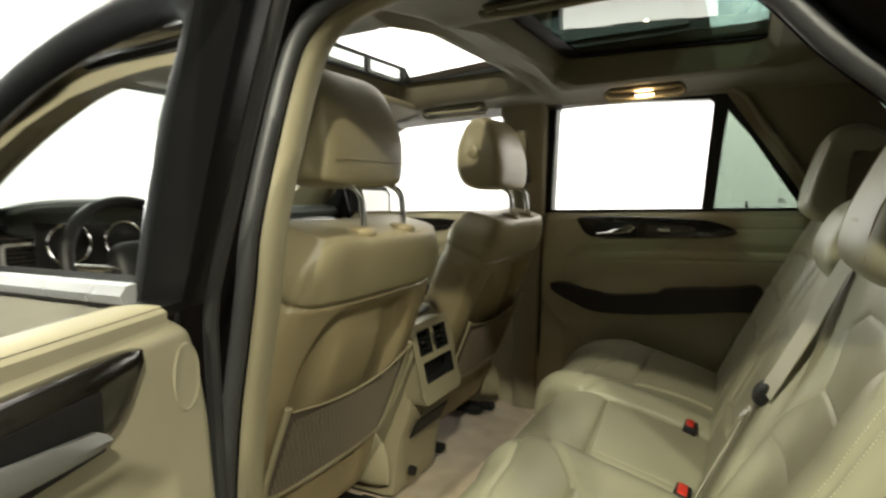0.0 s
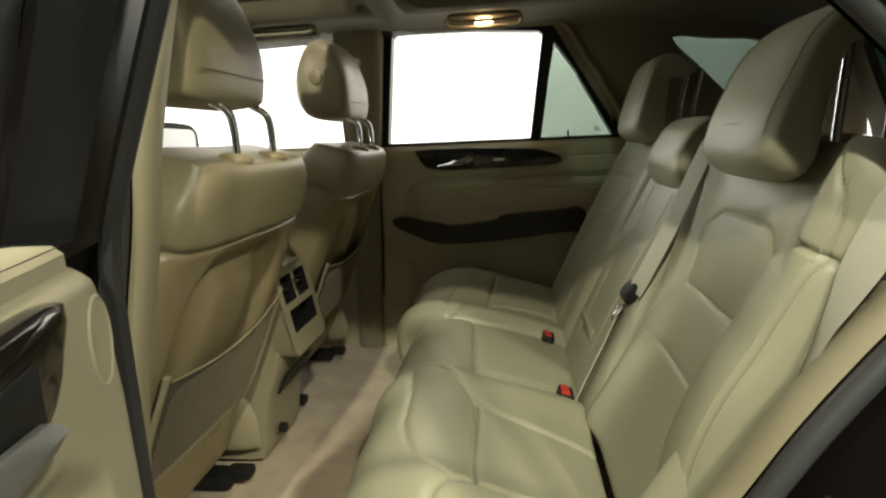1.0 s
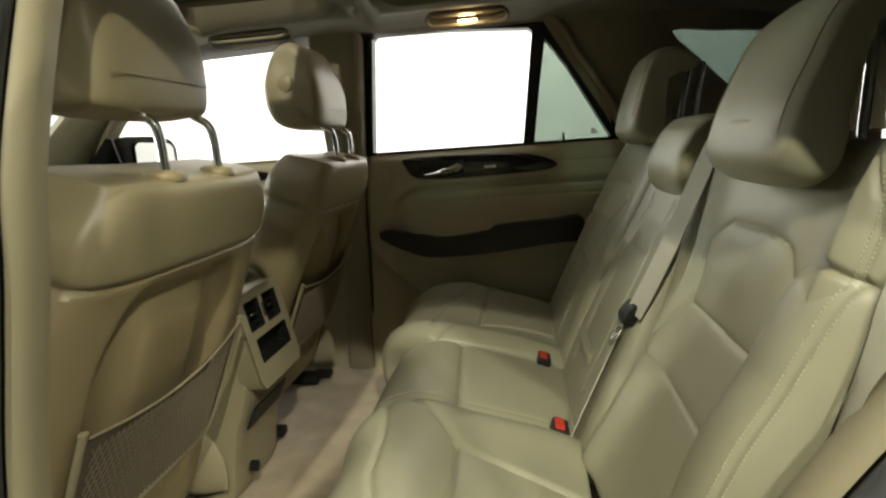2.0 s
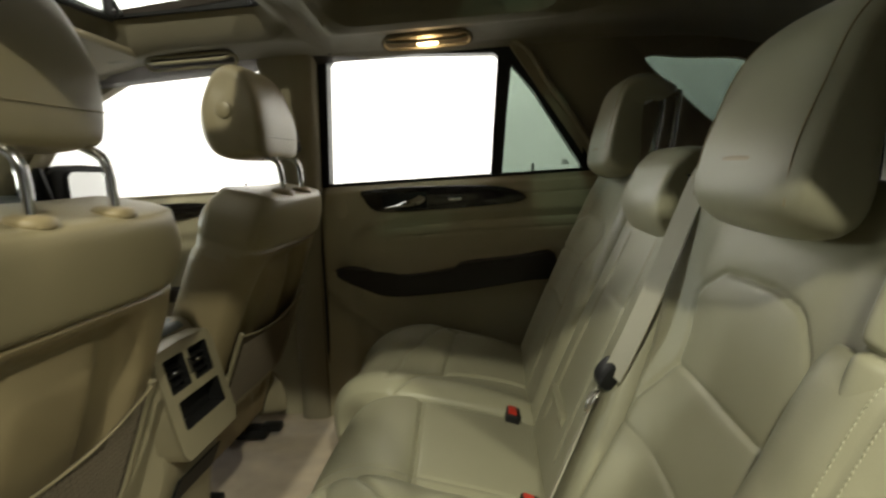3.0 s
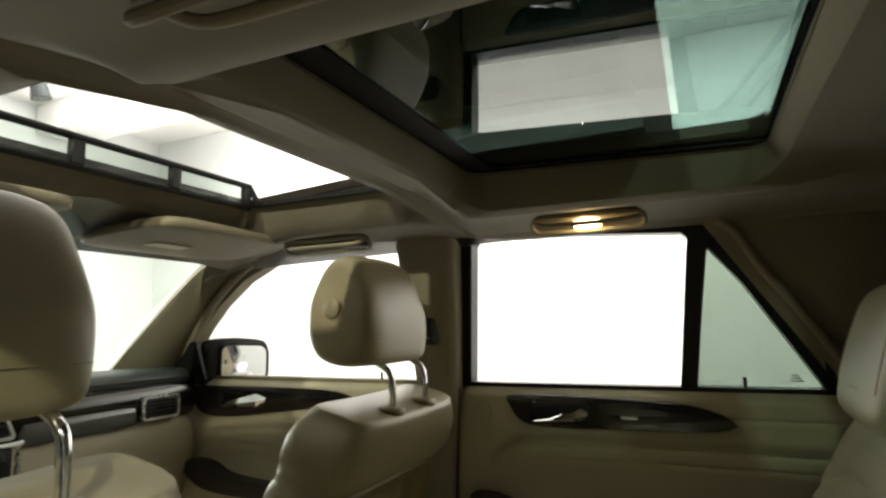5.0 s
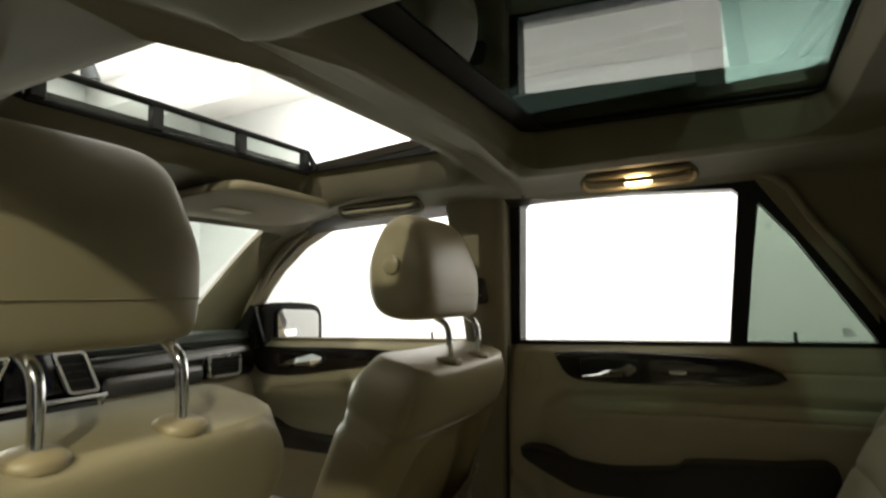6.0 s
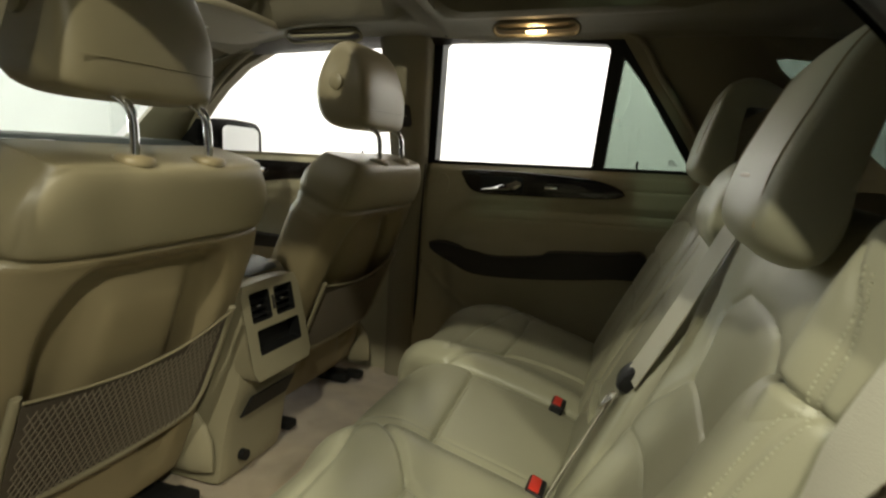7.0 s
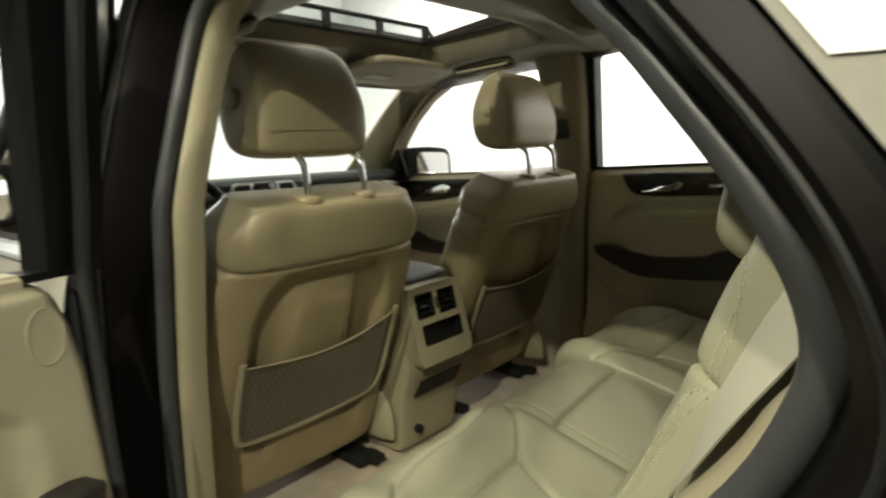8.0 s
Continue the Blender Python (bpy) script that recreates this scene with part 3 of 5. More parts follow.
# windscreen, tailgate
part("windscreen", loft([[(-0.78, CY - 0.56, 1.70), (-0.80, CY, 1.73), (-0.78, CY + 0.56, 1.70)], [(-1.12, CY - 0.62, 1.52), (-1.18, CY, 1.55), (-1.12, CY + 0.62, 1.52)], [(-1.48, CY - 0.68, 1.29), (-1.56, CY, 1.31), (-1.48, CY + 0.68, 1.29)]], cap=False, closed=False), CLEAR, car, "clear windscreen")
tail = lambda y, z: (1.62 - (z - 1.3) * 0.45, CY + y, z)
part("tailgate_trim", slab([(-0.72, 0.5), (0.72, 0.5), (0.72, 1.2), (0.62, 1.72), (-0.62, 1.72), (-0.72, 1.2)], [rounded(-0.58, 0.58, 1.22, 1.60, 0.06)], tail, (0.03, 0, 0)), HARD, car, smooth=False)
part("tailgate_window", slab(rounded(-0.62, 0.62, 1.18, 1.64, 0.06), [], lambda y, z: Vector(tail(y, z)) + Vector((0.04, 0, 0)), (0.002, 0, 0)), TAILGLASS, car, "dark tinted rear window", smooth=False)
part("parcel_cover", rbox(0.98, 1.60, CY - 0.70, CY + 0.70, 1.12, 1.14, 0.008), BLACK, car, "black luggage cover")

# cabin floor, sills, wheel arch
floor = part("cabin_floor", slab([(-1.5, -0.74), (0.7, -0.74), (0.7, 0.78), (-1.5, 0.78)], [], lambda x, y: (x, y, 0.56 + 0.05 * math.exp(-((y - CY) / 0.13) ** 2)), (0, 0, -0.03)), CARPET, car, "beige carpeted floor")
part("heel_board", slab([(-0.72, 0.5), (0.78, 0.5), (0.78, 0.72), (-0.72, 0.72)], [], lambda y, z: (0.37, y, z), (0.02, 0, 0)), CARPET, car, smooth=False)


# ---- doors ----
def rear_door(tf, flipped, label):
    dr = thing("rear_door", tf((0.2, 0.80, 0.55)), label, "car door")
    inward = Vector(tf((0, -1, 0))) - Vector(tf((0, 0, 0)))

    def edge_l(z):
        if flipped:
            return np.interp(z, [0.5, 0.8, 1.1, 1.2, 1.26, 1.30, 1.32, 1.335], [-0.068, -0.058, -0.038, -0.03, -0.018, -0.004, 0.01, 0.042])
        return np.interp(z, [0.5, 0.8, 1.2, 1.33], [-0.075, -0.07, -0.045, -0.03])

    def edge_r(z):
        if not flipped:
            return 0.90
        return np.interp(z, [0.5, 0.66, 0.92, 1.05, 1.2, 1.33], [0.36, 0.42, 0.68, 0.80, 0.90, 0.87])

    soft = [(0.045, 1.02), (0.045, 1.12), (0.065, 1.175), (0.12, 1.213), (0.25, 1.226), (0.45, 1.226), (0.90, 1.222)]

    def field(x, z):
        d = 0.0 + 0.022 * ease((z - 1.305) / 0.03) - 0.012 * ease((1.0 - z) / 0.3)
        inside = 0.0
        zt = np.interp(x, [p[0] for p in soft[1:]], [p[1] for p in soft[1:]])
        if x > 0.045 and z < zt:
            inside = ease((zt - z) / 0.03) * ease((x - 0.045) / 0.04)
        d += 0.016 * inside
        # arm rest swelling and lower pocket
        d -= 0.035 * math.exp(-((z - 1.02) / 0.05) ** 2) * ease((x - 0.05) / 0.1)
        for a, b, c in ((1.175, 0.02, 1), (1.148, 0.012, 1)):
            zz = a + b * math.sin(3.0 * (x - 0.1))
            d += 0.005 * math.exp(-((z - zz) / 0.0035) ** 2) * ease((x - 0.12) / 0.1)
        d += 0.004 * math.exp(-((z - 1.262 - 0.01 * x) / 0.003) ** 2) * ease((x - 0.58) / 0.03)
        zl = 0.90 - 0.9 * (x - 0.06)
        d += 0.008 * math.exp(-((z - zl) / 0.01) ** 2) * ease((0.22 - x) / 0.1)
        return 0.757 + d

    nz, nx = 150, 110
    grid = []
    for z in np.linspace(0.52, 1.335, nz):
        a, b = edge_l(z), edge_r(z)
        grid.append([tf((x, field(x, z) + 0.02 * ease(1 - (x - a) / 0.02) , z)) for x in np.linspace(a, b, nx)])
    bm = loft(grid, cap=False, closed=False)
    panel = part("door_panel", bm, TRIM, dr, "cream door lining with stitched insert", angle=60)
    part("door_core", slab([(edge_l(z) + 0.012, z) for z in (0.52, 0.8, 1.2, 1.325)] + [(edge_r(z) - 0.012, z) for z in (1.325, 1.2, 1.05, 0.92, 0.66, 0.52)], [], lambda x, z: tf((x, 0.79, z)), inward * -0.09), PAINT, dr, "dark brown painted door shell", smooth=False)
    # round sound cover with a raised rim
    sx, szz = (0.026 if flipped else 0.036), 1.259
    circ = [(math.cos(a), math.sin(a)) for a in np.linspace(0, 2 * math.pi, 40, endpoint=False)]
    part("speaker_cover", loft([[tf((sx + 0.66 * r * a, field(sx + 0.037 * a, szz) - d, szz + r * b)) for a, b in circ] for r, d in ((0.038, -0.003), (0.0375, 0.001), (0.0355, 0.002), (0.034, 0.001), (0.032, 0.0006), (0.012, 0.0012))]), TRIM, dr)
    # gloss trim with handle
    tr = [(0.104, 1.308), (0.109, 1.290), (0.120, 1.266), (0.138, 1.247), (0.165, 1.238), (0.22, 1.235), (0.36, 1.235), (0.50, 1.238), (0.59, 1.243), (0.625, 1.252), (0.628, 1.262), (0.60, 1.280), (0.54, 1.298), (0.44, 1.307), (0.34, 1.311), (0.22, 1.314)]
    if flipped:
        tr = [(0.106, 1.312), (0.112, 1.293), (0.124, 1.272), (0.142, 1.256), (0.168, 1.246), (0.21, 1.241)] + tr[6:]
    o = spline(tr, 60, closed=True)
    c = o.mean(axis=0)
    loops = [[tf((c[0] + (a - c[0]) * s, y, c[1] + (b - c[1]) * s)) for a, b in o] for s, y in ((1.0, 0.766), (1.0, 0.752), (0.985, 0.747), (0.93, 0.7445), (0.5, 0.743))]
    trim = part("trim_panel", loft(loops), WOOD, dr, "dark gloss wood trim")
    part("handle_recess", moved(rbox(0.172, 0.315, 0.7408, 0.7440, 1.243, 1.294, 0.0014, 2), tf), BLACK, trim)
    hd = 0.55 if flipped else 1.0
    part("inner_handle", loft([[tf((x, 0.738 - d, z + h)) for d, h in ((0, -w), (0.013 * hd, -w * 0.7), (0.018 * hd, 0), (0.01 * hd, w), (0, w))] for x, z, w in (((0.180, 1.257, 0.004), (0.19, 1.258, 0.009), (0.23, 1.261, 0.011), (0.285, 1.266, 0.013), (0.312, 1.272, 0.005)) if flipped else ((0.182, 1.252, 0.004), (0.22, 1.256, 0.007), (0.27, 1.262, 0.011), (0.295, 1.268, 0.017), (0.312, 1.272, 0.005)))]), GREYMETAL if flipped else CHROME, trim, "chrome door handle")
    part("window_switch", moved(rbox(0.385, 0.425, 0.736, 0.744, 1.262, 1.272, 0.003), tf), SATIN, trim)
    # arm rest pull
    pk = [(0.008, 1.062), (0.02, 1.035), (0.10, 0.995), (0.19, 0.968), (0.40, 0.975), (0.62, 1.0), (0.70, 1.01), (0.70, 1.085), (0.60, 1.078), (0.42, 1.066), (0.385, 1.05), (0.25, 1.036), (0.15, 1.042), (0.10, 1.058), (0.05, 1.068)]
    o = spline(pk, 70, closed=True)
    c = o.mean(axis=0)
    loops = [[tf((c[0] + (a - c[0]) * s, y, c[1] + (b - c[1]) * s)) for a, b in o] for s, y in ((1.0, 0.76), (1.0, 0.722), (0.99, 0.712), (0.95, 0.706), (0.6, 0.703))]
    part("arm_rest", loft(loops), DARK, dr, "dark brown arm rest with pull")
    if flipped:
        part("sill_cap", loft([[tf((x, y, z)) for y, z in ((0.768, 1.318), (0.768, 1.332), (0.775, 1.3385), (0.80, 1.340), (0.826, 1.338), (0.836, 1.328), (0.836, 1.318))] for x in np.linspace(edge_l(1.325) + 0.016, 0.83, 12)]), TRIM, dr, "cream sill of the door lining")
    # lock pin
    part("lock_pin", tube([tf((0.653, 0.79, 1.33)), tf((0.653, 0.79, 1.36))], 0.004, 8), BLACK, dr)
    # window frame with divider
    main = [(0.0, 1.337), (0.032, 1.52), (0.062, 1.685), (0.075, 1.697), (0.30, 1.693), (0.545, 1.678), (0.557, 1.668), (0.54, 1.52), (0.519, 1.337)]
    quart = [(0.556, 1.337), (0.578, 1.52), (0.596, 1.645), (0.66, 1.565), (0.74, 1.44), (0.805, 1.337)]
    outer = [(-0.028 - 0.05 * flipped, 1.325), (0.005 - 0.05 * flipped, 1.55), (0.03 - 0.045 * flipped, 1.70), (0.045 - 0.03 * flipped, 1.718), (0.32, 1.715), (0.60, 1.690), (0.688, 1.57), (0.786, 1.43), (0.848, 1.325)]
    part("window_frame", slab(outer, [main, quart], lambda x, z: tf((x, ys(z) + 0.005, z)), inward * -0.05), FRAME, dr, "black window frame with divider bar", smooth=False)
    part("quarter_glass", slab([(0.545, 1.325), (0.59, 1.66), (0.70, 1.54), (0.83, 1.325)], [], lambda x, z: tf((x, ys(z) + 0.03, z)), inward * -0.002), PRIVACY, dr, "grey tinted quarter glass", smooth=False)
    for k in range(3):
        part("glass_mark", slab([(0.742, 1.352 + 0.006 * k), (0.766 - 0.004 * k, 1.352 + 0.006 * k), (0.766 - 0.004 * k, 1.355 + 0.006 * k), (0.742, 1.355 + 0.006 * k)], [], lambda x, z: tf((x, ys(z) + 0.026, z)), inward * 0.0005), SEALGREY, dr, smooth=False)
    seal = [(-0.045, 0.6), (-0.04, 1.0), (-0.034, 1.33), (0.0, 1.55), (0.024, 1.70), (0.05, 1.722), (0.32, 1.72), (0.60, 1.704), (0.70, 1.585), (0.81, 1.43), (0.875, 1.325)]
    part("door_seal", tube([tf((x, ys(z) - 0.012, z)) for x, z in spline(seal, 60)], 0.009, 8, up=(0, 1, 0)), PILLAR if not flipped else RUBBER, dr)
    if not flipped:
        part("edge_seal", tube([tf((x, 0.752, z)) for x, z in spline([(-0.052, 0.58), (-0.044, 0.9), (-0.038, 1.15), (-0.030, 1.322)], 24)], 0.006, 8, up=(0, 1, 0)), RUBBER, dr, "dark rubber edge seal")
    # outer skin with a bright belt strip
    part("outer_skin", slab([(edge_l(z) - 0.02, z) for z in (0.45, 0.8, 1.2, 1.31)] + [(edge_r(z), z) for z in (1.31, 1.2, 1.05, 0.92, 0.66, 0.45)], [], lambda x, z: tf((x, 0.915 - 0.10 * ((z - 0.95) / 0.45) ** 2, z)), inward * -0.01), BODY, dr, smooth=False)
    return dr


rear_door(right, False, "closed rear car door with cream lining and open window")
HINGE, SWING, DROP = Vector((-0.052, -0.868, 0)), radians(68.2), -0.058


def swung(p):
    q = Vector((p[0], 2 * CY - p[1], p[2])) - Vector((-0.10, -0.86, 0))
    c, s = math.cos(SWING), math.sin(SWING)
    return HINGE + Vector((q.x * c + q.y * s, -q.x * s + q.y * c, q.z + DROP))


rear_door(swung, True, "rear car door standing wide open with cream lining")


FRAME_ARC = [(-0.085, 0.87, 1.22), (-0.066, 0.85, 1.37), (-0.045, 0.832, 1.50), (-0.018, 0.812, 1.61), (-0.030, 0.80, 1.668), (-0.10, 0.79, 1.685), (-0.25, 0.785, 1.678), (-0.38, 0.79, 1.652), (-0.52, 0.80, 1.606), (-0.68, 0.815, 1.53), (-0.90, 0.835, 1.42), (-1.10, 0.85, 1.33)]


def front_door(tf, tfo, side, label):
    dr = thing("front_door", tf((-0.6, 0.80, 0.55)), label, "car door")
    inward = Vector(tf((0, -1, 0))) - Vector(tf((0, 0, 0)))

    def field(x, z):
        d = 0.022 * ease((z - 1.305) / 0.03)
        zt = np.interp(x, [-1.0, -0.9, -0.7, -0.15], [1.10, 1.18, 1.205, 1.215])
        d += 0.014 * (ease((zt - z) / 0.03) if x > -1.0 else 0)
        for a in (1.17, 1.13):
            d += 0.003 * math.exp(-((z - a - 0.03 * (x + 0.6)) / 0.003) ** 2)
        d -= 0.03 * math.exp(-((z - 1.0) / 0.05) ** 2)
        return 0.757 + d

    grid = [[tf((x, field(x, z), z)) for x in np.linspace(-1.12, -0.15, 60)] for z in np.linspace(0.52, 1.335, 90)]
    part("door_panel", loft(grid, cap=False, closed=False), TRIM, dr, "cream door lining", angle=60)
    part("door_core", rbox(-1.1, -0.16, 0.79, 0.88, 0.5, 1.32, 0.01) if side > 0 else moved(rbox(-1.1, -0.16, 0.79, 0.88, 0.5, 1.32, 0.01), tf), PAINT, dr, "dark brown painted door shell")
    tr = [(-0.998, 1.290), (-0.985, 1.25), (-0.935, 1.216), (-0.80, 1.217), (-0.62, 1.238), (-0.46, 1.259), (-0.362, 1.278), (-0.39, 1.296), (-0.46, 1.306), (-0.62, 1.309), (-0.80, 1.309), (-0.96, 1.307)]
    o = spline(tr, 50, closed=True)
    c = o.mean(axis=0)
    trim = part("trim_panel", loft([[tf((c[0] + (a - c[0]) * s, y, c[1] + (b - c[1]) * s)) for a, b in o] for s, y in ((1.0, 0.766), (1.0, 0.752), (0.985, 0.747), (0.5, 0.743))]), WOOD, dr, "dark gloss wood trim")
    part("inner_handle", loft([[tf((x, 0.742 - d, z + h)) for d, h in ((0, -w), (0.013, -w * 0.7), (0.018, 0), (0.01, w), (0, w))] for x, z, w in ((-0.845, 1.248, 0.004), (-0.81, 1.254, 0.011), (-0.75, 1.261, 0.017), (-0.705, 1.267, 0.022), (-0.665, 1.272, 0.006))]), CHROME, trim, "chrome door handle")
    pk = [(-1.0, 1.07), (-0.95, 1.02), (-0.85, 0.99), (-0.55, 0.985), (-0.25, 0.995), (-0.25, 1.05), (-0.55, 1.03), (-0.80, 1.04), (-0.90, 1.07)]
    o = spline(pk, 50, closed=True)
    c = o.mean(axis=0)
    part("arm_rest", loft([[tf((c[0] + (a - c[0]) * s, y, c[1] + (b - c[1]) * s)) for a, b in o] for s, y in ((1.0, 0.765), (1.0, 0.715), (0.98, 0.705), (0.6, 0.70))]), DARK, dr, "dark brown arm rest")
    hole = [(-0.165, 1.337), (-0.152, 1.60), (-0.140, 1.66), (-0.149, 1.692), (-0.18, 1.711), (-0.30, 1.715), (-0.43, 1.706), (-0.565, 1.684), (-0.70, 1.633), (-0.82, 1.563), (-0.915, 1.492), (-0.965, 1.448), (-0.965, 1.337)]
    outer = [(-0.125, 1.325), (-0.110, 1.70), (-0.12, 1.732), (-0.37, 1.742), (-0.52, 1.730), (-0.64, 1.70), (-0.80, 1.62), (-1.0, 1.475), (-1.12, 1.38), (-1.12, 1.325)]
    part("window_frame", slab(outer, [hole], lambda x, z: tf((x, ys(z) + 0.005, z)), inward * -0.045), PILLAR, dr, "beige window frame", smooth=False)
    part("mirror_corner", slab([(-0.935, 1.325), (-0.935, 1.450), (-0.955, 1.452), (-1.02, 1.40), (-1.12, 1.325)], [], lambda x, z: tf((x, ys(z) - 0.012, z)), inward * 0.012), BLACK, dr, "black mirror corner cover", smooth=False)
    part("lock_pin", tube([tf((-0.287, 0.79, 1.33)), tf((-0.287, 0.79, 1.358))], 0.004, 8), BLACK, dr)
    seal = [(-0.13, 1.70), (-0.16, 1.722), (-0.37, 1.735), (-0.52, 1.718), (-0.64, 1.68), (-0.80, 1.59), (-0.98, 1.44), (-1.06, 1.34)]
    part("door_seal", tube([tf((x, ys(z) - 0.01, z)) for x, z in spline(seal, 40)], 0.012, 8, up=(0, 1, 0)), PILLAR, dr)
    zz = (0.45, 0.8, 1.1, 1.24)
    part("outer_skin", loft([[tfo((x, 0.93 - 0.09 * ((z - 0.95) / 0.45) ** 2, z)) for x in (-1.15, -0.8, -0.4, -0.085)] for z in (0.45, 0.7, 0.9, 1.05, 1.15, 1.22, 1.262)], cap=False, closed=False), BODY, dr)
    part("belt_strip", loft([[tfo((x, y, z)) for y, z in ((0.90, 1.262), (0.905, 1.275), (0.895, 1.288), (0.88, 1.29), (0.88, 1.262))] for x in (-1.12, -0.6, -0.09)]), SILVER, dr, "bright belt strip")
    part("outer_sill", loft([[tfo((x, y, z)) for y, z in ((0.88, 1.288), (0.865, 1.298), (0.83, 1.287), (0.83, 1.26))] for x in (-1.12, -0.6, -0.09)]), BLACK, dr)
    part("outer_handle", tube([tfo(p) for p in spline([(-0.36, 0.935, 1.17), (-0.34, 0.965, 1.172), (-0.27, 0.972, 1.175), (-0.18, 0.965, 1.176), (-0.16, 0.935, 1.176)], 16)], 0.012, 8), BODY, dr)
    if side < 0:
        arc = spline(FRAME_ARC, 30)
        part("outer_frame", tube([left(p) for p in arc], 0.034, 12, flat=0.5, up=(0, 1, 0)), FRAME, dr, "black outer window frame")
    # door mirror
    mi = thing("door_mirror", tfo((-0.93, 0.86, 1.30)), "black door mirror showing the white studio", "mirror")
    def turned(p):
        return tfo((p[0] + 0.43 * (p[1] - 0.86), p[1], p[2] - 0.10 * max(0, p[1] - 0.86) * (p[2] > 1.38)))

    part("mirror_housing", moved(bun([(-0.945, 1.34), (-0.925, 1.303), (-0.895, 1.299), (-0.888, 1.375), (-0.892, 1.449), (-0.92, 1.457), (-0.945, 1.42)], 0.752, 0.957, 30, 40, power=6), turned), BLACK, mi)
    rim = rounded(0.790, 0.944, 1.309, 1.440, 0.028)
    part("mirror_glass", slab(rim, [], lambda y, z: turned((-0.885, y, z)), (0.002, 0, 0)), MIRROR, mi, "silvered mirror glass", smooth=False)
    part("mirror_rim", tube([turned((-0.884, y, z)) for y, z in rim], 0.0055, 8, closed=True, up=(1, 0, 0)), BLACK, mi)
    part("mirror_foot", moved(rbox(-0.99, -0.955, 0.73, 0.80, 1.31, 1.38, 0.012), tfo), BLACK, mi)


front_door(right, right, 1, "closed front passenger car door with cream lining")
front_door(lambda p: left(p) - Vector((0, 0, 0.078)), lambda p: left(p) - Vector((0, 0, 0.012)), -1, "closed driver's car door, champagne metallic outside")

# ---- the open door way on the near side ----
WAY = [(-0.075, 0.60), (-0.055, 0.85), (-0.033, 1.03), (-0.002, 1.175), (0.013, 1.243), (0.022, 1.30), (0.031, 1.407), (0.04, 1.50), (0.05, 1.575), (0.067, 1.63), (0.105, 1.664), (0.16, 1.68), (0.26, 1.692), (0.40, 1.692), (0.52, 1.678), (0.60, 1.64), (0.665, 1.578), (0.715, 1.515), (0.768, 1.46), (0.81, 1.411), (0.847, 1.366), (0.875, 1.325), (0.890, 1.29), (0.893, 1.262), (0.884, 1.23), (0.866, 1.19), (0.840, 1.15), (0.805, 1.105), (0.748, 1.025), (0.69, 0.93), (0.64, 0.86), (0.59, 0.78), (0.555, 0.70), (0.53, 0.58), (0.45, 0.49), (0.35, 0.46), (0.0, 0.46), (-0.07, 0.49)]
way = spline(WAY, 280, closed=True)
wc = np.array((0.40, 1.15))


def deep(k):
    """The lining lip is deep along the pillar, shallow round the wheel arch and tucked behind the seal above it."""
    x, z = way[k]
    return 1.0 - 0.6 * ease((x - 0.20) / 0.15) * ease((z - 1.20) / 0.07) - 0.38 * ease((x - 0.40) / 0.2) * ease((z - 1.25) / 0.05)


def off(k, d, dy):
    a, b, c = way[k - 1], way[k], way[(k + 1) % len(way)]
    t = c - a
    n = np.array((t[1], -t[0])) / np.hypot(*t)
    if (b - wc) @ n < 0:
        n = -n
    x, z = b + n * d
    return Vector((x, 2 * CY - ys_near(z) + 0.012 + dy, z))


N = range(len(way))
part("doorway_trim", loft([[off(k, d * deep(k) + 0.012 * (1 - deep(k)), dy * deep(k)) for k in N] for d, dy in ((0.035, 0.06), (-0.004, 0.05), (-0.010, 0.03), (-0.007, 0.008), (0.0, 0.0))], cap=False), HARD, car, "beige trim round the door way")
part("doorway_seal", tube([off(k, 0.012, -0.012) for k in N], 0.014, 12, closed=True, up=(0, 1, 0)), SEALGREY, car, "grey rubber door seal")
part("door_jamb", loft([[off(k, d, dy) for k in N] for d, dy in ((-0.002, 0.003), (0.02, -0.004), (0.027, -0.03), (0.03, -0.07), (0.045, -0.092), (0.055, -0.108))], cap=False), JAMB, car, "dark brown painted door jamb")
part("outer_seal", tube([off(k, 0.046, -0.095) for k in N], 0.0035, 8, closed=True, up=(0, 1, 0)), BLACK, car)
side_out = [(-0.10, 0.40), (-0.115, 1.0), (-0.088, 1.25), (-0.048, 1.50), (-0.018, 1.60), (0.015, 1.69), (0.06, 1.735), (0.4, 1.755), (0.75, 1.73), (1.5, 1.66), (1.75, 1.30), (1.75, 0.40)]
lim = [off(k, 0.055, -0.108) for k in N]
skin = slab(side_out, [[(v.x, v.z) for v in lim]], lambda x, z: (x, 2 * CY - ys_near(z) - 0.096, z), (0, 0.01, 0))
part("side_panel", skin, JAMB, car, "dark centre pillar and door frame side", smooth=False)
quarter = [(0.801, 1.56), (0.861, 1.48), (0.883, 1.451), (0.908, 1.417), (0.940, 1.373), (0.961, 1.33), (0.985, 1.26), (0.975, 1.16), (0.90, 1.05), (0.80, 0.94), (0.69, 0.80), (0.62, 0.66), (0.58, 0.42), (1.75, 0.42), (1.75, 1.30), (1.5, 1.66), (0.85, 1.69)]
part("quarter_panel", slab(quarter, [], lambda x, z: (x, 2 * CY - ys_near(z) - 0.112, z), (0, 0.012, 0)), BODY, car, "champagne metallic rear quarter panel", smooth=False)
part("side_glass", slab(spline([(1.06, 1.64), (1.30, 1.62), (1.45, 1.54), (1.50, 1.45), (1.32, 1.42), (1.18, 1.50)], 30, closed=True), [], lambda x, z: (x, 2 * CY - ys_near(z) - 0.118, z), (0, 0.004, 0)), PRIVACY, car, "dark tinted rear side glass", smooth=False)
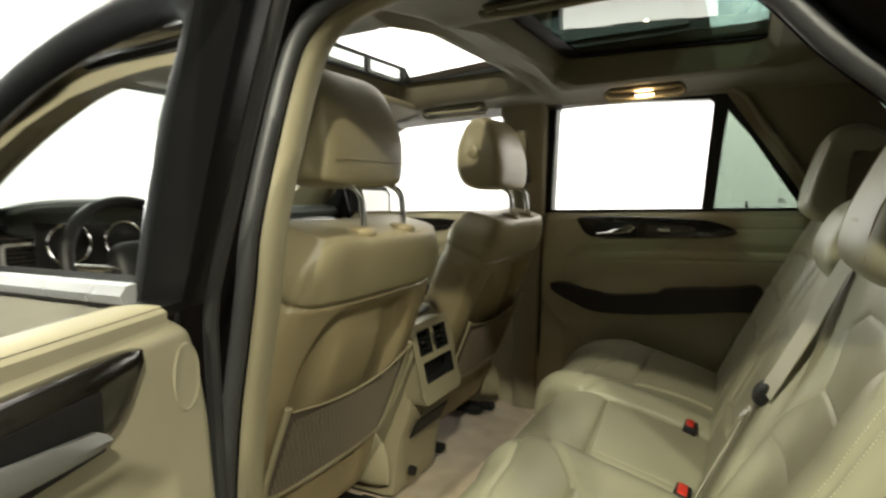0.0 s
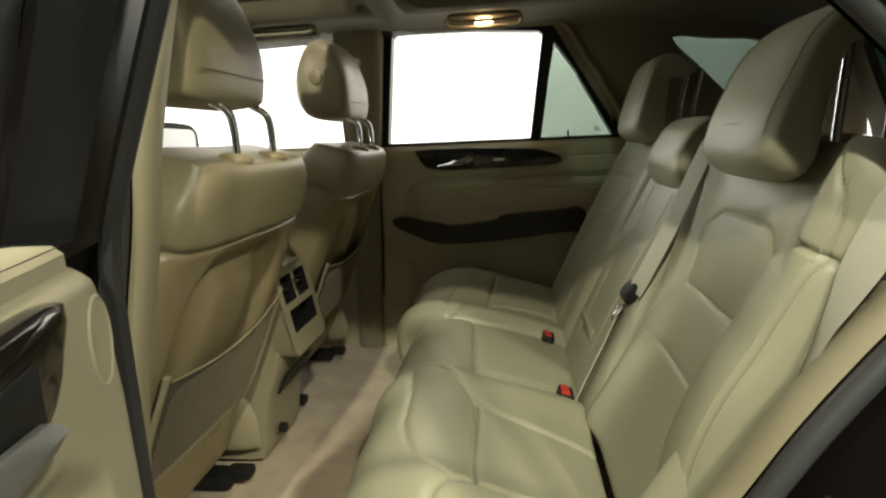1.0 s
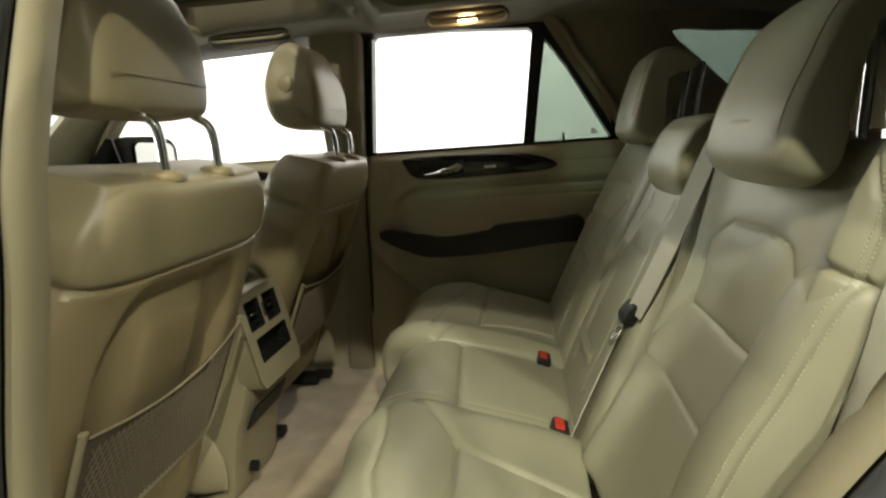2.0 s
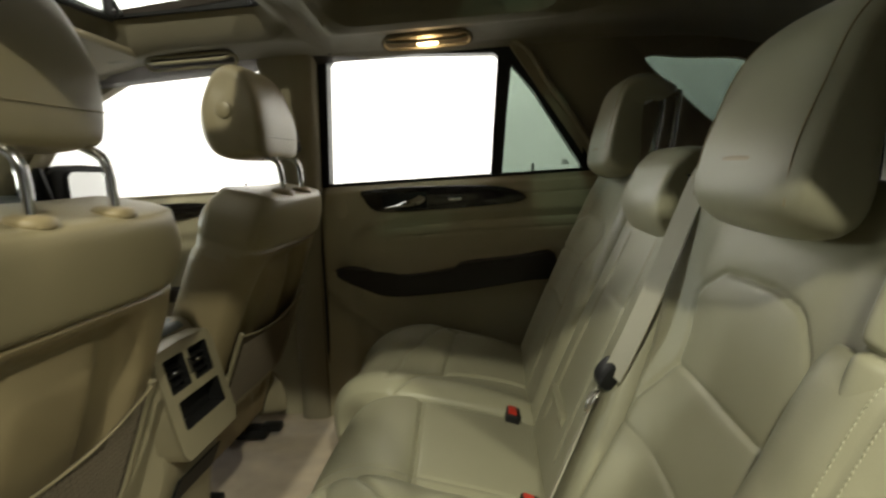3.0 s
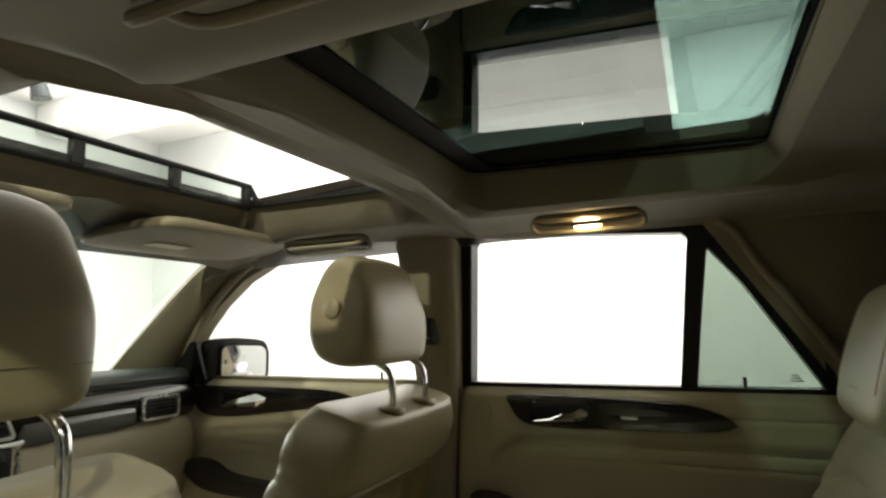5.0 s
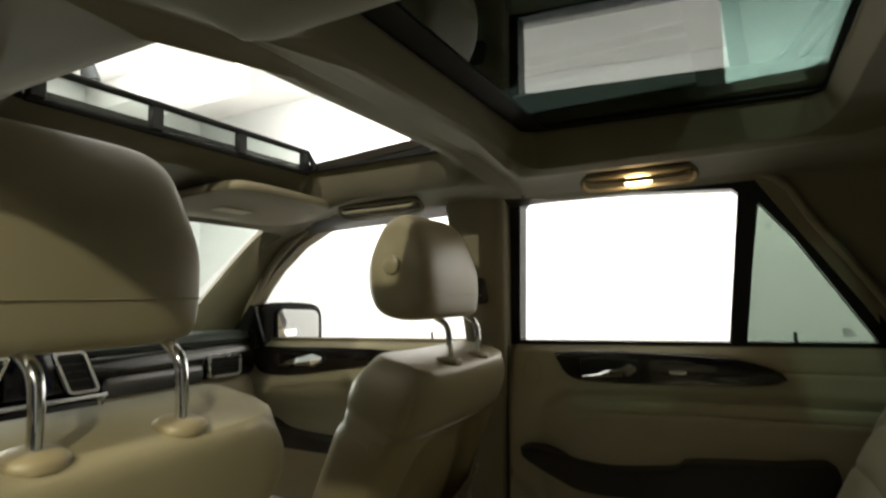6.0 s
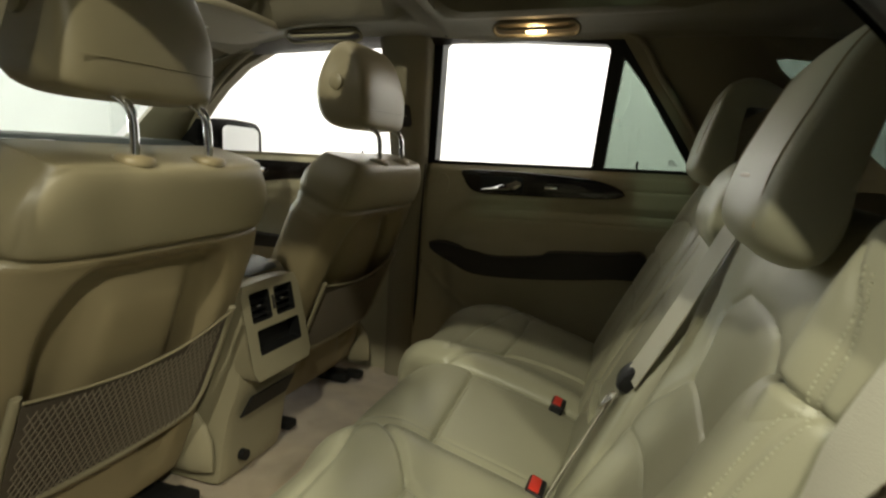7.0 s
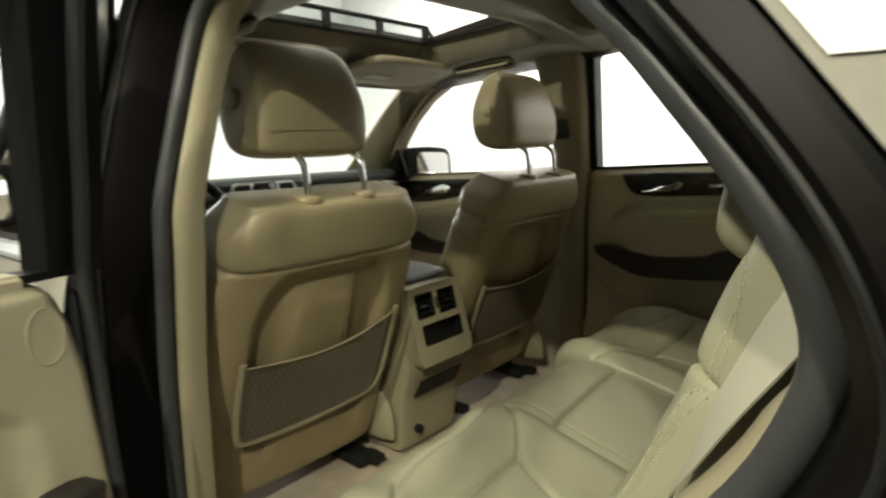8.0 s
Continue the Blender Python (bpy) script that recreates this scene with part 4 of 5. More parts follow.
# plain white panel covering the upper part of the rear quarter
part("white_panel", slab([(0.810, 1.56), (0.869, 1.48), (0.889, 1.453), (0.913, 1.420), (1.03, 1.412), (1.40, 1.42), (1.44, 1.56), (1.3, 1.64), (0.85, 1.66)], [], lambda x, z: (x, 2 * CY - ys_near(z) - 0.114, z), (0, 0.002, 0)), PLAINWHITE, car, "white panel over the upper rear quarter", smooth=False)
st = thing("door_striker", (0.765, -0.80, 0.95), "bright steel door striker bolted to the jamb", "latch")
part("striker_plate", rbox(0.75, 0.80, -0.835, -0.775, 0.925, 0.985, 0.006), SATIN, st)
part("striker_loop", tube(spline([(0.77, -0.83, 0.94), (0.74, -0.83, 0.945), (0.735, -0.81, 0.955), (0.74, -0.79, 0.965), (0.77, -0.79, 0.97)], 16), 0.007, 8), CHROME, st)


# ---- front seats ----
def cut_at(bm, keep):
    """A copy of bm with only the faces whose centre passes keep."""
    out = bm.copy()
    bmesh.ops.delete(out, geom=[f for f in out.faces if not keep(f.calc_center_median())], context="FACES")
    return out


def front_seat(yc, dx, dy_head, label):
    """dx: how far the seat stands back; dy_head: how far its headrest sits off the middle."""
    st = thing("front_seat", (-0.35 + dx, yc, 0.57), label, "car seat", "front seats")
    at = lambda bm: moved(bm, lambda p: (p[0] + dx, p[1], p[2]))
    prof = [(-0.262, 0.66), (-0.222, 0.80), (-0.142, 0.99), (-0.066, 1.17), (-0.022, 1.28), (-0.006, 1.336)]
    sp = spline(prof, 400)
    arc = np.r_[0, np.cumsum(np.linalg.norm(np.diff(sp, axis=0), axis=1))]
    height = lambda S: np.interp(S, arc, sp[:, 1])
    length = lambda z: float(np.interp(z, sp[:, 1], arc))
    soft = lambda t: 1 / (1 + np.exp(-t))

    def half(v):
        z = float(height(v * arc[-1])) - 0.022
        return 0.266 - 0.026 * v + 0.010 * ease((1.19 - z) / 0.04) * ease((z - 0.8) / 0.2) - 0.007 * math.exp(-((z - 1.2) / 0.010) ** 2) - 0.040 * ease((v - 0.86) / 0.14) ** 2 - 0.02 * ease((0.15 - v) / 0.15)

    pipe = [(-0.228, 1.215), (-0.222, 1.27), (-0.205, 1.303), (-0.17, 1.318), (0.0, 1.322), (0.17, 1.318), (0.205, 1.303), (0.222, 1.27), (0.228, 1.215)]
    pipe = [(y, length(z + 0.012)) for y, z in pipe]
    seam = [(-0.3, length(1.222)), (0.3, length(1.222))]

    def rear(Y, S, U, V):
        Z = height(S) - 0.022
        # the moulded recess with slanting sides and a raised field in its middle
        wide = 0.168 - 0.05 * np.clip((Z - 1.06) / 0.12, 0, 1) ** 2
        inside = soft((wide - np.abs(Y)) / 0.006) * soft((1.172 - Z) / 0.007) * soft((Z - 0.74) / 0.02)
        mid = soft((0.088 - 0.05 * (Z - 1.0) - np.abs(Y)) / 0.008) * soft((1.13 - Z) / 0.012)
        h = 0.056 - 0.034 * inside + 0.026 * inside * mid
        h = h + 0.010 * soft((Z - 1.195) / 0.010) - 0.006 * np.clip((1.0 - Z) / 0.3, 0, 1)
        return h + grooves(Y, S, [(seam, 0.009, 0.0045), (pipe, 0.0016, 0.003), (pipe, 0.0014, 0.010)])

    def frontf(Y, S, U, V):
        Z = height(S) - 0.01
        return 0.082 + 0.04 * np.abs(U) ** 3 + 0.008 * np.exp(-((Z - 1.25) / 0.05) ** 2) - 0.010 * np.exp(-((Z - 1.19) / 0.010) ** 2) * np.abs(U) ** 4 + grooves(Y, S, [([(-0.16, 0.1), (-0.15, 0.62)], 0.006, 0.006), ([(0.16, 0.1), (0.15, 0.62)], 0.006, 0.006)])

    body = shell(prof, yc, half, frontf, rear, 120, 190, 4.2, 11)
    over = lambda c: c.z > 1.2
    part("backrest", at(cut_at(body, lambda c: not over(c))), SHELL, st, "tan backrest shell with a moulded recess")
    part("shoulder_pad", at(cut_at(body, over)), SEATTAN, st, "padded leather shoulder")
    body.free()
    # head rest
    hp = [(-0.075, 1.412), (-0.02, 1.414), (0.006, 1.424), (0.012, 1.50), (-0.006, 1.572), (-0.035, 1.622), (-0.075, 1.638), (-0.115, 1.615), (-0.14, 1.55), (-0.143, 1.48), (-0.12, 1.43)]
    hy = yc + dy_head

    def hshape(c, a, b, f, y, u):
        w = 1 - 0.16 * ease((b - 1.50) / 0.14) - 0.05 * ease((a + 0.03) / 0.04)
        return (c[0] + (a - c[0]) * (0.15 + 0.85 * f), hy + (y - hy) * w, c[1] + (b - c[1]) * (0.35 + 0.65 * f))

    hr = part("headrest", at(bun(hp, hy - 0.140, hy + 0.140, 36, 70, 5.0, hshape)), SEATTAN, st)
    part("headrest_seam", at(tube([(0.0128, y, 1.462) for y in np.linspace(hy - 0.118, hy + 0.118, 12)], 0.0009, 6)), SEATTAN, hr, "sewn seam")
    part("release_button", at(tube([(-0.075, hy - 0.128, 1.527), (-0.075, hy - 0.138, 1.527), (-0.075, hy - 0.141, 1.527)], [0.020, 0.019, 0.013], 24)), SEATTAN, hr)
    for y in (hy - dy_head - 0.07, hy - dy_head + 0.07):
        part("headrest_post", at(tube(spline([(0.02, y, 1.31), (0.022, y, 1.365), (0.016, y, 1.40), (-0.01, y, 1.418), (-0.03, y, 1.43)], 18), 0.0068, 14, up=(0, 1, 0))), CHROME, st, "chrome headrest post")
        part("post_collar", at(bun([(-0.002, 1.326), (0.040, 1.318), (0.043, 1.332), (0.02, 1.3385), (-0.002, 1.3385)], y - 0.025, y + 0.025, 14, 20, 2.2)), SHELL, st)

    # net pocket in a moulded U frame
    def back_at(y, z):
        return -0.089 + 0.42 * (z - 0.99) + 0.016

    fr = [(yc - 0.197, 1.015), (yc - 0.198, 0.90), (yc - 0.192, 0.835), (yc - 0.165, 0.812), (yc, 0.802), (yc + 0.165, 0.815), (yc + 0.196, 0.84), (yc + 0.206, 0.90), (yc + 0.204, 1.045)]
    part("pocket_frame", at(tube([(back_at(y, z), y, z) for y, z in spline(fr, 70)], 0.0085, 10, flat=0.6, up=(1, 0, -0.4))), HARD, st)
    rim = [(yc - 0.19, 1.006), (yc - 0.09, 0.994), (yc, 0.992), (yc + 0.10, 1.005), (yc + 0.197, 1.038)]
    hem_z = lambda y: float(np.interp(y - yc, [-0.19, -0.09, 0, 0.10, 0.197], [1.006, 0.994, 0.992, 1.005, 1.038]))
    bow = lambda y, z: 0.004 + 0.010 * math.cos((y - yc) / 0.2 * 1.5) * (z - 0.80) / 0.2
    part("pocket_hem", at(tube([(back_at(y, z) + bow(y, z) + 0.001, y, z) for y, z in spline(rim, 40)], 0.0023, 6)), SEATTAN, st, "tan elastic hem")
    ys_net = np.linspace(yc - 0.188, yc + 0.195, 40)
    lining = [[(back_at(y, z) + bow(y, z) - 0.004, y, z) for z in np.linspace(0.812, hem_z(y), 16)] for y in ys_net]
    part("pocket_cloth", at(thicken(loft(lining, cap=False, closed=False), 0.001)), NETCLOTH, st, "dark brown pocket cloth")
    net = bmesh.new()
    for sgn in (1, -1):
        for k in range(-44, 50):
            pts = []
            for j in range(12):
                z = 0.812 + 0.236 * j / 11
                y = yc + sgn * (-0.26 + 0.0115 * k + 0.55 * (z - 0.812))
                if abs(y - yc) < 0.188 and z < hem_z(y):
                    pts.append((back_at(y, z) + bow(y, z), y, z))
            if len(pts) > 1:
                t = tube(pts, 0.0014, 3, cap=False)
                me = bpy.data.meshes.new("tmp")
                t.to_mesh(me)
                t.free()
                net.from_mesh(me)
                bpy.data.meshes.remove(me)
    part("net_pocket", at(net), NET, st, "brown elastic net", smooth=False)
    # lower closing panel, cushion and rails
    part("lower_panel", at(bun([(-0.20, 0.775), (-0.215, 0.70), (-0.25, 0.655), (-0.31, 0.66), (-0.29, 0.77)], yc - 0.235, yc + 0.235, 14, 30, 6)), SHELL, st)
    cp = [(-0.27, 0.74), (-0.40, 0.75), (-0.58, 0.77), (-0.72, 0.77), (-0.76, 0.72)]
    part("cushion", at(shell(cp, yc, lambda v: 0.265, lambda Y, S, U, V: 0.05 + 0.04 * np.abs(U) ** 3, lambda Y, S, U, V: 0.09 + 0 * U, 30, 30, 5, 6, -1)), LEATHER, st)
    for sd in (1, -1):
        ya, yb = sorted((yc + sd * 0.250, yc + sd * 0.285))
        part("side_cover", at(bun([(-0.70, 0.66), (-0.22, 0.62), (-0.165, 0.68), (-0.20, 0.76), (-0.30, 0.80), (-0.65, 0.75)], ya, yb, 10, 34, 3)), HARD, st)
    for y in (yc - 0.2, yc + 0.2):
        rail = part("seat_rail", at(rbox(-0.72, -0.205, y - 0.03, y + 0.03, 0.575, 0.605, 0.006)), BLACK, st, "black seat rail")
        part("rail_end", at(rbox(-0.225, -0.165, y - 0.01, y + 0.03, 0.588, 0.612, 0.006)), BLACK, rail)
        part("rail_support", at(rbox(-0.62, -0.27, y - 0.012, y + 0.012, 0.60, 0.70, 0.004)), BLACK, st)
    return st


front_seat(-0.39, 0.0, -0.018, "tan leather driver's seat with net pocket on its back")
front_seat(0.383, -0.006, 0.0, "beige leather passenger seat with net pocket on its back")

# ---- centre console ----
con = thing("centre_console", (-0.4, CY, 0.6), "beige centre console with rear air vents and storage slot", "console")
cside = [(-0.175, 0.58), (-0.165, 0.62), (-0.155, 0.68), (-0.140, 0.75), (-0.12, 0.80), (-0.108, 0.86), (-0.125, 0.95), (-0.140, 1.035), (-0.155, 1.062), (-0.20, 1.078), (-0.62, 1.06), (-0.80, 1.10), (-0.86, 0.6), (-0.50, 0.575), (-0.25, 0.575)]


def console(c, a, b, f, y, u):
    return (c[0] + (a - c[0]) * (0.9 + 0.1 * f), y, c[1] + (b - c[1]) * (0.9 + 0.1 * f))


part("console_body", bun(cside, CY - 0.118, CY + 0.118, 14, 90, 8, console), HARD, con)
part("arm_rest_lid", bun([(-0.165, 1.062), (-0.18, 1.080), (-0.24, 1.089), (-0.45, 1.087), (-0.50, 1.06)], CY - 0.10, CY + 0.10, 14, 40, 6), DASH, con, "dark padded arm rest lid")


def face(y, z, d=0.0):
    """A place on the sloping rear face of the console, d in front of it."""
    return Vector((-0.070 - (z - 0.86) * 0.196 + d, y, z))


VENTS = [(-0.074, -0.004), (0.012, 0.084)]
SLOT = (-0.066, 0.090, 0.899, 0.955)
holes = [rounded(a, b, 0.972, 1.038, 0.005, 3) for a, b in VENTS] + [rounded(*SLOT, 0.006, 3)]
side_edge = [(-0.098, 0.868), (-0.100, 1.03), (-0.088, 1.056), (0.0, 1.060), (0.10, 1.056), (0.112, 1.03), (0.118, 0.868), (0.105, 0.848), (-0.085, 0.848)]


def tray(y0, y1, z0, z1, deep=0.032):
    """An open black box let into the console's face."""
    rings = [(0.0015, -0.001), (0.0015, 0.0025), (-0.0005, 0.0025), (-0.0005, -deep)]
    bm = bmesh.new()
    loops = [[bm.verts.new(face(y, z, d)) for y, z in rounded(y0 - g, y1 + g, z0 - g, z1 + g, 0.006, 3)] for g, d in rings]
    for a, b in zip(loops, loops[1:]):
        for k in range(len(a)):
            bm.faces.new((a[k], a[(k + 1) % len(a)], b[(k + 1) % len(b)], b[k]))
    bm.faces.new(loops[-1])
    return bm


part("vent_plate", slab(side_edge, holes, lambda y, z: face(y, z, 0.003), (-0.005, 0, 0)), HARD, con, "beige vent surround", smooth=False)
for y0, y1 in VENTS:
    v = part("air_vent", tray(y0, y1, 0.972, 1.038), BLACK, con, "black air vent", smooth=False)
    for k in range(4):
        z = 0.980 + 0.0155 * k
        part("vane", loft([[face(y, z + dz, dd) for dz, dd in ((0.0, -0.008), (0.0014, -0.006), (0.0034, -0.024), (0.002, -0.024))] for y in (y0 + 0.001, y1 - 0.001)]), BLACK, v, smooth=False)
    ym = (y0 + y1) / 2
    part("vane_tab", moved(rbox(-0.012, -0.003, ym - 0.006, ym + 0.010, -0.002, 0.002, 0.001), lambda p: face(p[1], 1.004 + p[2], p[0])), SATIN, v, "satin slider")
part("storage_slot", tray(*SLOT), BLACK, con, "black storage slot", smooth=False)
flank = [[face(y, z, 0.003) + Vector((dx, 0, 0)) for dx in (0.0, -0.05)] for y, z in side_edge]
part("vent_shroud", loft([[q[k] for q in flank] for k in (0, 1)], cap=False), HARD, con)
part("vent_wheel", moved(rbox(0.001, 0.006, 0.001, 0.008, -0.016, 0.016, 0.002), lambda p: face(p[1], 1.005 + p[2], p[0])), DARK, con, "ribbed vent wheel")
part("lower_slot", slab([(CY - 0.085, 0.742), (CY + 0.085, 0.742), (CY + 0.095, 0.79), (CY - 0.07, 0.79)], [], lambda y, z: (-0.118 + (z - 0.79) * 0.42, y, z), (0.006, 0, 0)), BLACK, con, "black lower slot", smooth=False)
part("power_socket", tube([(-0.145, -0.052, 0.645), (-0.13, -0.052, 0.645)], 0.013, 16), BLACK, con, "black power socket cap")

# ---- rear bench ----
bench = thing("rear_bench", (0.45, CY, 0.6), "beige leather rear bench with folding backs", "car seat")
CUSH = [(0.588, 0.738), (0.50, 0.765), (0.38, 0.795), (0.27, 0.82), (0.20, 0.80), (0.175, 0.73), (0.20, 0.63)]


def cushion(y0, y1, lines, crown, nose=0.0, corner=0.05, bolster=(0, 0), sweep=0.0):
    yc, hw = (y0 + y1) / 2, (y1 - y0) / 2
    prof = [(x - nose * ease((0.4 - x) / 0.15), z) for x, z in CUSH]

    def up(Y, S, U, V):
        h = 0.032 + crown * (1 - U ** 2) * np.clip(4 * V * (1 - V), 0, 1)
        h = h + bolster[0] * np.exp(-((U + 0.8) / 0.25) ** 2) + bolster[1] * np.exp(-((U - 0.8) / 0.25) ** 2)
        return h + grooves(Y + yc, S, lines)

    def swept(p):
        u = (p[1] - yc) / hw
        out = max(0.0, -u - 0.1) if sweep < 0 else max(0.0, u - 0.1)
        return (p[0] + abs(sweep) * out ** 2 * ease((0.46 - p[0]) / 0.25), p[1], p[2])

    return part("seat_cushion", moved(shell(prof, yc, lambda v: hw - corner * ease((v - 0.45) / 0.4) ** 2, up, lambda Y, S, U, V: 0.07 + 0 * U, 140, 190, 7, 10, -1), swept), LEATHER, bench)


gw = 0.005
inner_seam = [(-0.112, 0.365), (-0.165, 0.33), (-0.22, 0.288), (-0.287, 0.237), (-0.31, 0.195), (-0.335, 0.112), (-0.36, 0.0)]
cross_seam = [(-0.287, 0.234), (-0.40, 0.230), (-0.572, 0.230)]
nose_seam = [(-0.19, 0.352), (-0.24, 0.348), (-0.41, 0.340), (-0.527, 0.318), (-0.585, 0.283)]
side_seam = [(-0.635, 0.325), (-0.60, 0.29), (-0.577, 0.25), (-0.575, 0.2), (-0.59, 0.112), (-0.605, 0.0)]
near_lines = [(inner_seam, 0.010, 0.006), (cross_seam, 0.006, 0.004), (cross_seam, 0.004, 0.014), (nose_seam, 0.0055, 0.005), (side_seam, 0.008, 0.006)]
far_lines = [([(0.062 - y, q) for y, q in ln], d, w) for ln, d, w in near_lines]
mid_seam = [(-0.15, 0.246), (0.215, 0.270)]
cushion(-0.655, -0.148, near_lines, 0.010, -0.022, 0.05, (0.026, 0.020), -0.10)
cushion(-0.150, 0.212, [(mid_seam, 0.007, 0.004), (mid_seam, 0.003, 0.014), ([(-0.118, 0.0), (-0.118, 0.55)], 0.0015, 0.004), ([(0.18, 0.0), (0.18, 0.55)], 0.0015, 0.004)], 0.004, -0.012, 0.0)
cushion(0.210, 0.70, far_lines, 0.012, 0.03, 0.07, (0.024, 0.040), 0.09)
BACK = [(0.605, 0.72), (0.655, 0.84), (0.735, 1.01), (0.815, 1.17), (0.865, 1.27), (0.885, 1.315)]


def backrest(y0, y1, lines, bolster, crown=0.0, top=0.0, label=""):
    ea = y0 if callable(y0) else (lambda v: y0)
    eb = y1 if callable(y1) else (lambda v: y1)
    prof = BACK[:-1] + [(BACK[-1][0], BACK[-1][1] + top)]

    def fr(Y, S, U, V):
        h = 0.036 + crown * (1 - U ** 2)
        h = h + bolster[0] * np.exp(-((U + 0.85) / 0.22) ** 2) + bolster[1] * np.exp(-((U - 0.85) / 0.22) ** 2)
        return h + grooves(Y, S, lines)

    return part("backrest", shell(prof, lambda v: (ea(v) + eb(v)) / 2, lambda v: (eb(v) - ea(v)) / 2 - 0.03 * ease((v - 0.85) / 0.15), fr, lambda Y, S, U, V: 0.08 + 0 * U, 110, 150, 6, 10), LEATHER, bench, label)


joint = lambda v: -0.142 - 0.085 * ease((0.75 - v) / 0.6)
near = [([(-0.34, 0.05), (-0.338, 0.27), (-0.343, 0.343), (-0.345, 0.40), (-0.297, 0.44), (-0.255, 0.485), (-0.318, 0.52), (-0.435, 0.526), (-0.53, 0.52), (-0.572, 0.495), (-0.60, 0.46)], 0.006, 0.007), ([(-0.345, 0.402), (-0.62, 0.402)], 0.005, 0.006), ([(-0.338, 0.28), (-0.62, 0.29)], 0.0035, 0.005)]
far = [([(-y + 0.065, s) for y, s in ln], d, w) for ln, d, w in near]
backrest(lambda v: joint(v) + 0.002, 0.205, [([(-0.06, 0.10), (-0.05, 0.52)], 0.004, gw), ([(0.12, 0.10), (0.12, 0.52)], 0.004, gw), ([(-0.05, 0.40), (0.12, 0.40)], 0.002, gw)], (0.004, 0.006))
backrest(0.207, 0.69, far, (0.010, 0.022), 0.004)
# near back: its own slope, rounded shoulder and seams
NB = [(0.6325, 0.744), (0.6925, 0.844), (0.7545, 0.944), (0.8095, 1.047), (0.8355, 1.124), (0.8565, 1.184), (0.8945, 1.284), (0.905, 1.312)]
nb = spline(NB, 200)
nb_len = np.r_[0, np.cumsum(np.linalg.norm(np.diff(nb, axis=0), axis=1))]


def sz(z):
    """Length along the near back's spine at the height z of its face."""
    return float(np.interp(z - 0.016, nb[:, 1], nb_len))


def sewn(pts, depth=0.0034, width=0.004, n=40):
    line = [(y, sz(z)) for y, z in pts]
    return [(line, depth, width), (line, 0.0018, 0.014)]


near_seams = sewn([(-0.19, 0.90), (-0.205, 0.98), (-0.232, 1.063), (-0.231, 1.11), (-0.219, 1.163), (-0.226, 1.176), (-0.262, 1.198), (-0.274, 1.203), (-0.40, 1.207), (-0.452, 1.200), (-0.466, 1.192), (-0.486, 1.165), (-0.51, 1.12), (-0.535, 1.05), (-0.545, 0.95)]) + sewn([(-0.234, 1.063), (-0.53, 1.058)]) + sewn([(-0.20, 0.955), (-0.53, 0.95)], 0.0025) + sewn([(-0.625, 1.15), (-0.625, 1.235), (-0.619, 1.263), (-0.60, 1.30)], 0.0045, 0.003) + sewn([(-0.575, 1.197), (-0.60, 1.196), (-0.645, 1.190)], 0.009, 0.004)


def near_face(Y, S, U, V):
    h = 0.036 + 0.003 * (1 - U ** 2) + 0.032 * np.exp(-((U - 1.0) / 0.22) ** 2) + 0.034 * np.exp(-((Y + 0.602) / np.where(Y > -0.602, 0.026, 0.06)) ** 2) - 0.007 * np.exp(-((Y + 0.505) / 0.034) ** 2) * np.clip((V - 0.5) / 0.15, 0, 1)
    h = h - 0.040 * (np.clip(-0.600 - Y, 0, 1) / 0.045) ** 2
    return h + grooves(Y, S, near_seams)


na, nc = -0.646, lambda v: joint(v) - 0.002
near_back = part("backrest", shell(NB, lambda v: (na + nc(v)) / 2, lambda v: (nc(v) - na) / 2 - 0.02 * ease((v - 0.88) / 0.12), near_face, lambda Y, S, U, V: 0.08 + 0 * U, 200, 260, 12, 12), LEATHER, bench)


def stitches(points, sides, normal):
    """Two rows of small raised stitches along a seam."""
    bm = bmesh.new()
    for a, b in zip(points[::2], points[1::2]):
        a, b = Vector(a), Vector(b)
        for sd in sides:
            t = tube([a + Vector(sd), (a + b) / 2 + Vector(sd) + Vector(normal) * 0.0004, b + Vector(sd)], 0.00085, 5)
            me = bpy.data.meshes.new("tmp")
            t.to_mesh(me)
            t.free()
            bm.from_mesh(me)
            bpy.data.meshes.remove(me)
    return bm


def laid(ob, points, way):
    """Points pushed along way onto the faces of ob."""
    tree = BVHTree.FromPolygons([v.co for v in ob.data.vertices], [tuple(p.vertices) for p in ob.data.polygons])
    out = []
    for p in points:
        q = tree.ray_cast(Vector(p) - Vector(way) * 0.3, Vector(way), 0.6)[0]
        if q is not None:
            out.append(q - Vector(way) * 0.0003)
    return out


inwards = Vector((0.80, 0.45, -0.40)).normalized()
zs = np.linspace(1.182, 1.285, 48)
seam_y = lambda z: np.interp(z, [1.15, 1.235, 1.263, 1.30], [-0.625, -0.625, -0.619, -0.60])
rows = [laid(near_back, [(np.interp(z, [1.187, 1.235, 1.263, 1.30], [0.805, 0.822, 0.837, 0.857]) + 0.6 * d, seam_y(z) + d, z) for z in zs], inwards) for d in (0.005, -0.005)]
part("twin_stitching", merge(*[stitches(l, [(0, 0, 0)], -inwards) for l in rows]), THREAD, near_back, "raised twin stitching", smooth=False)
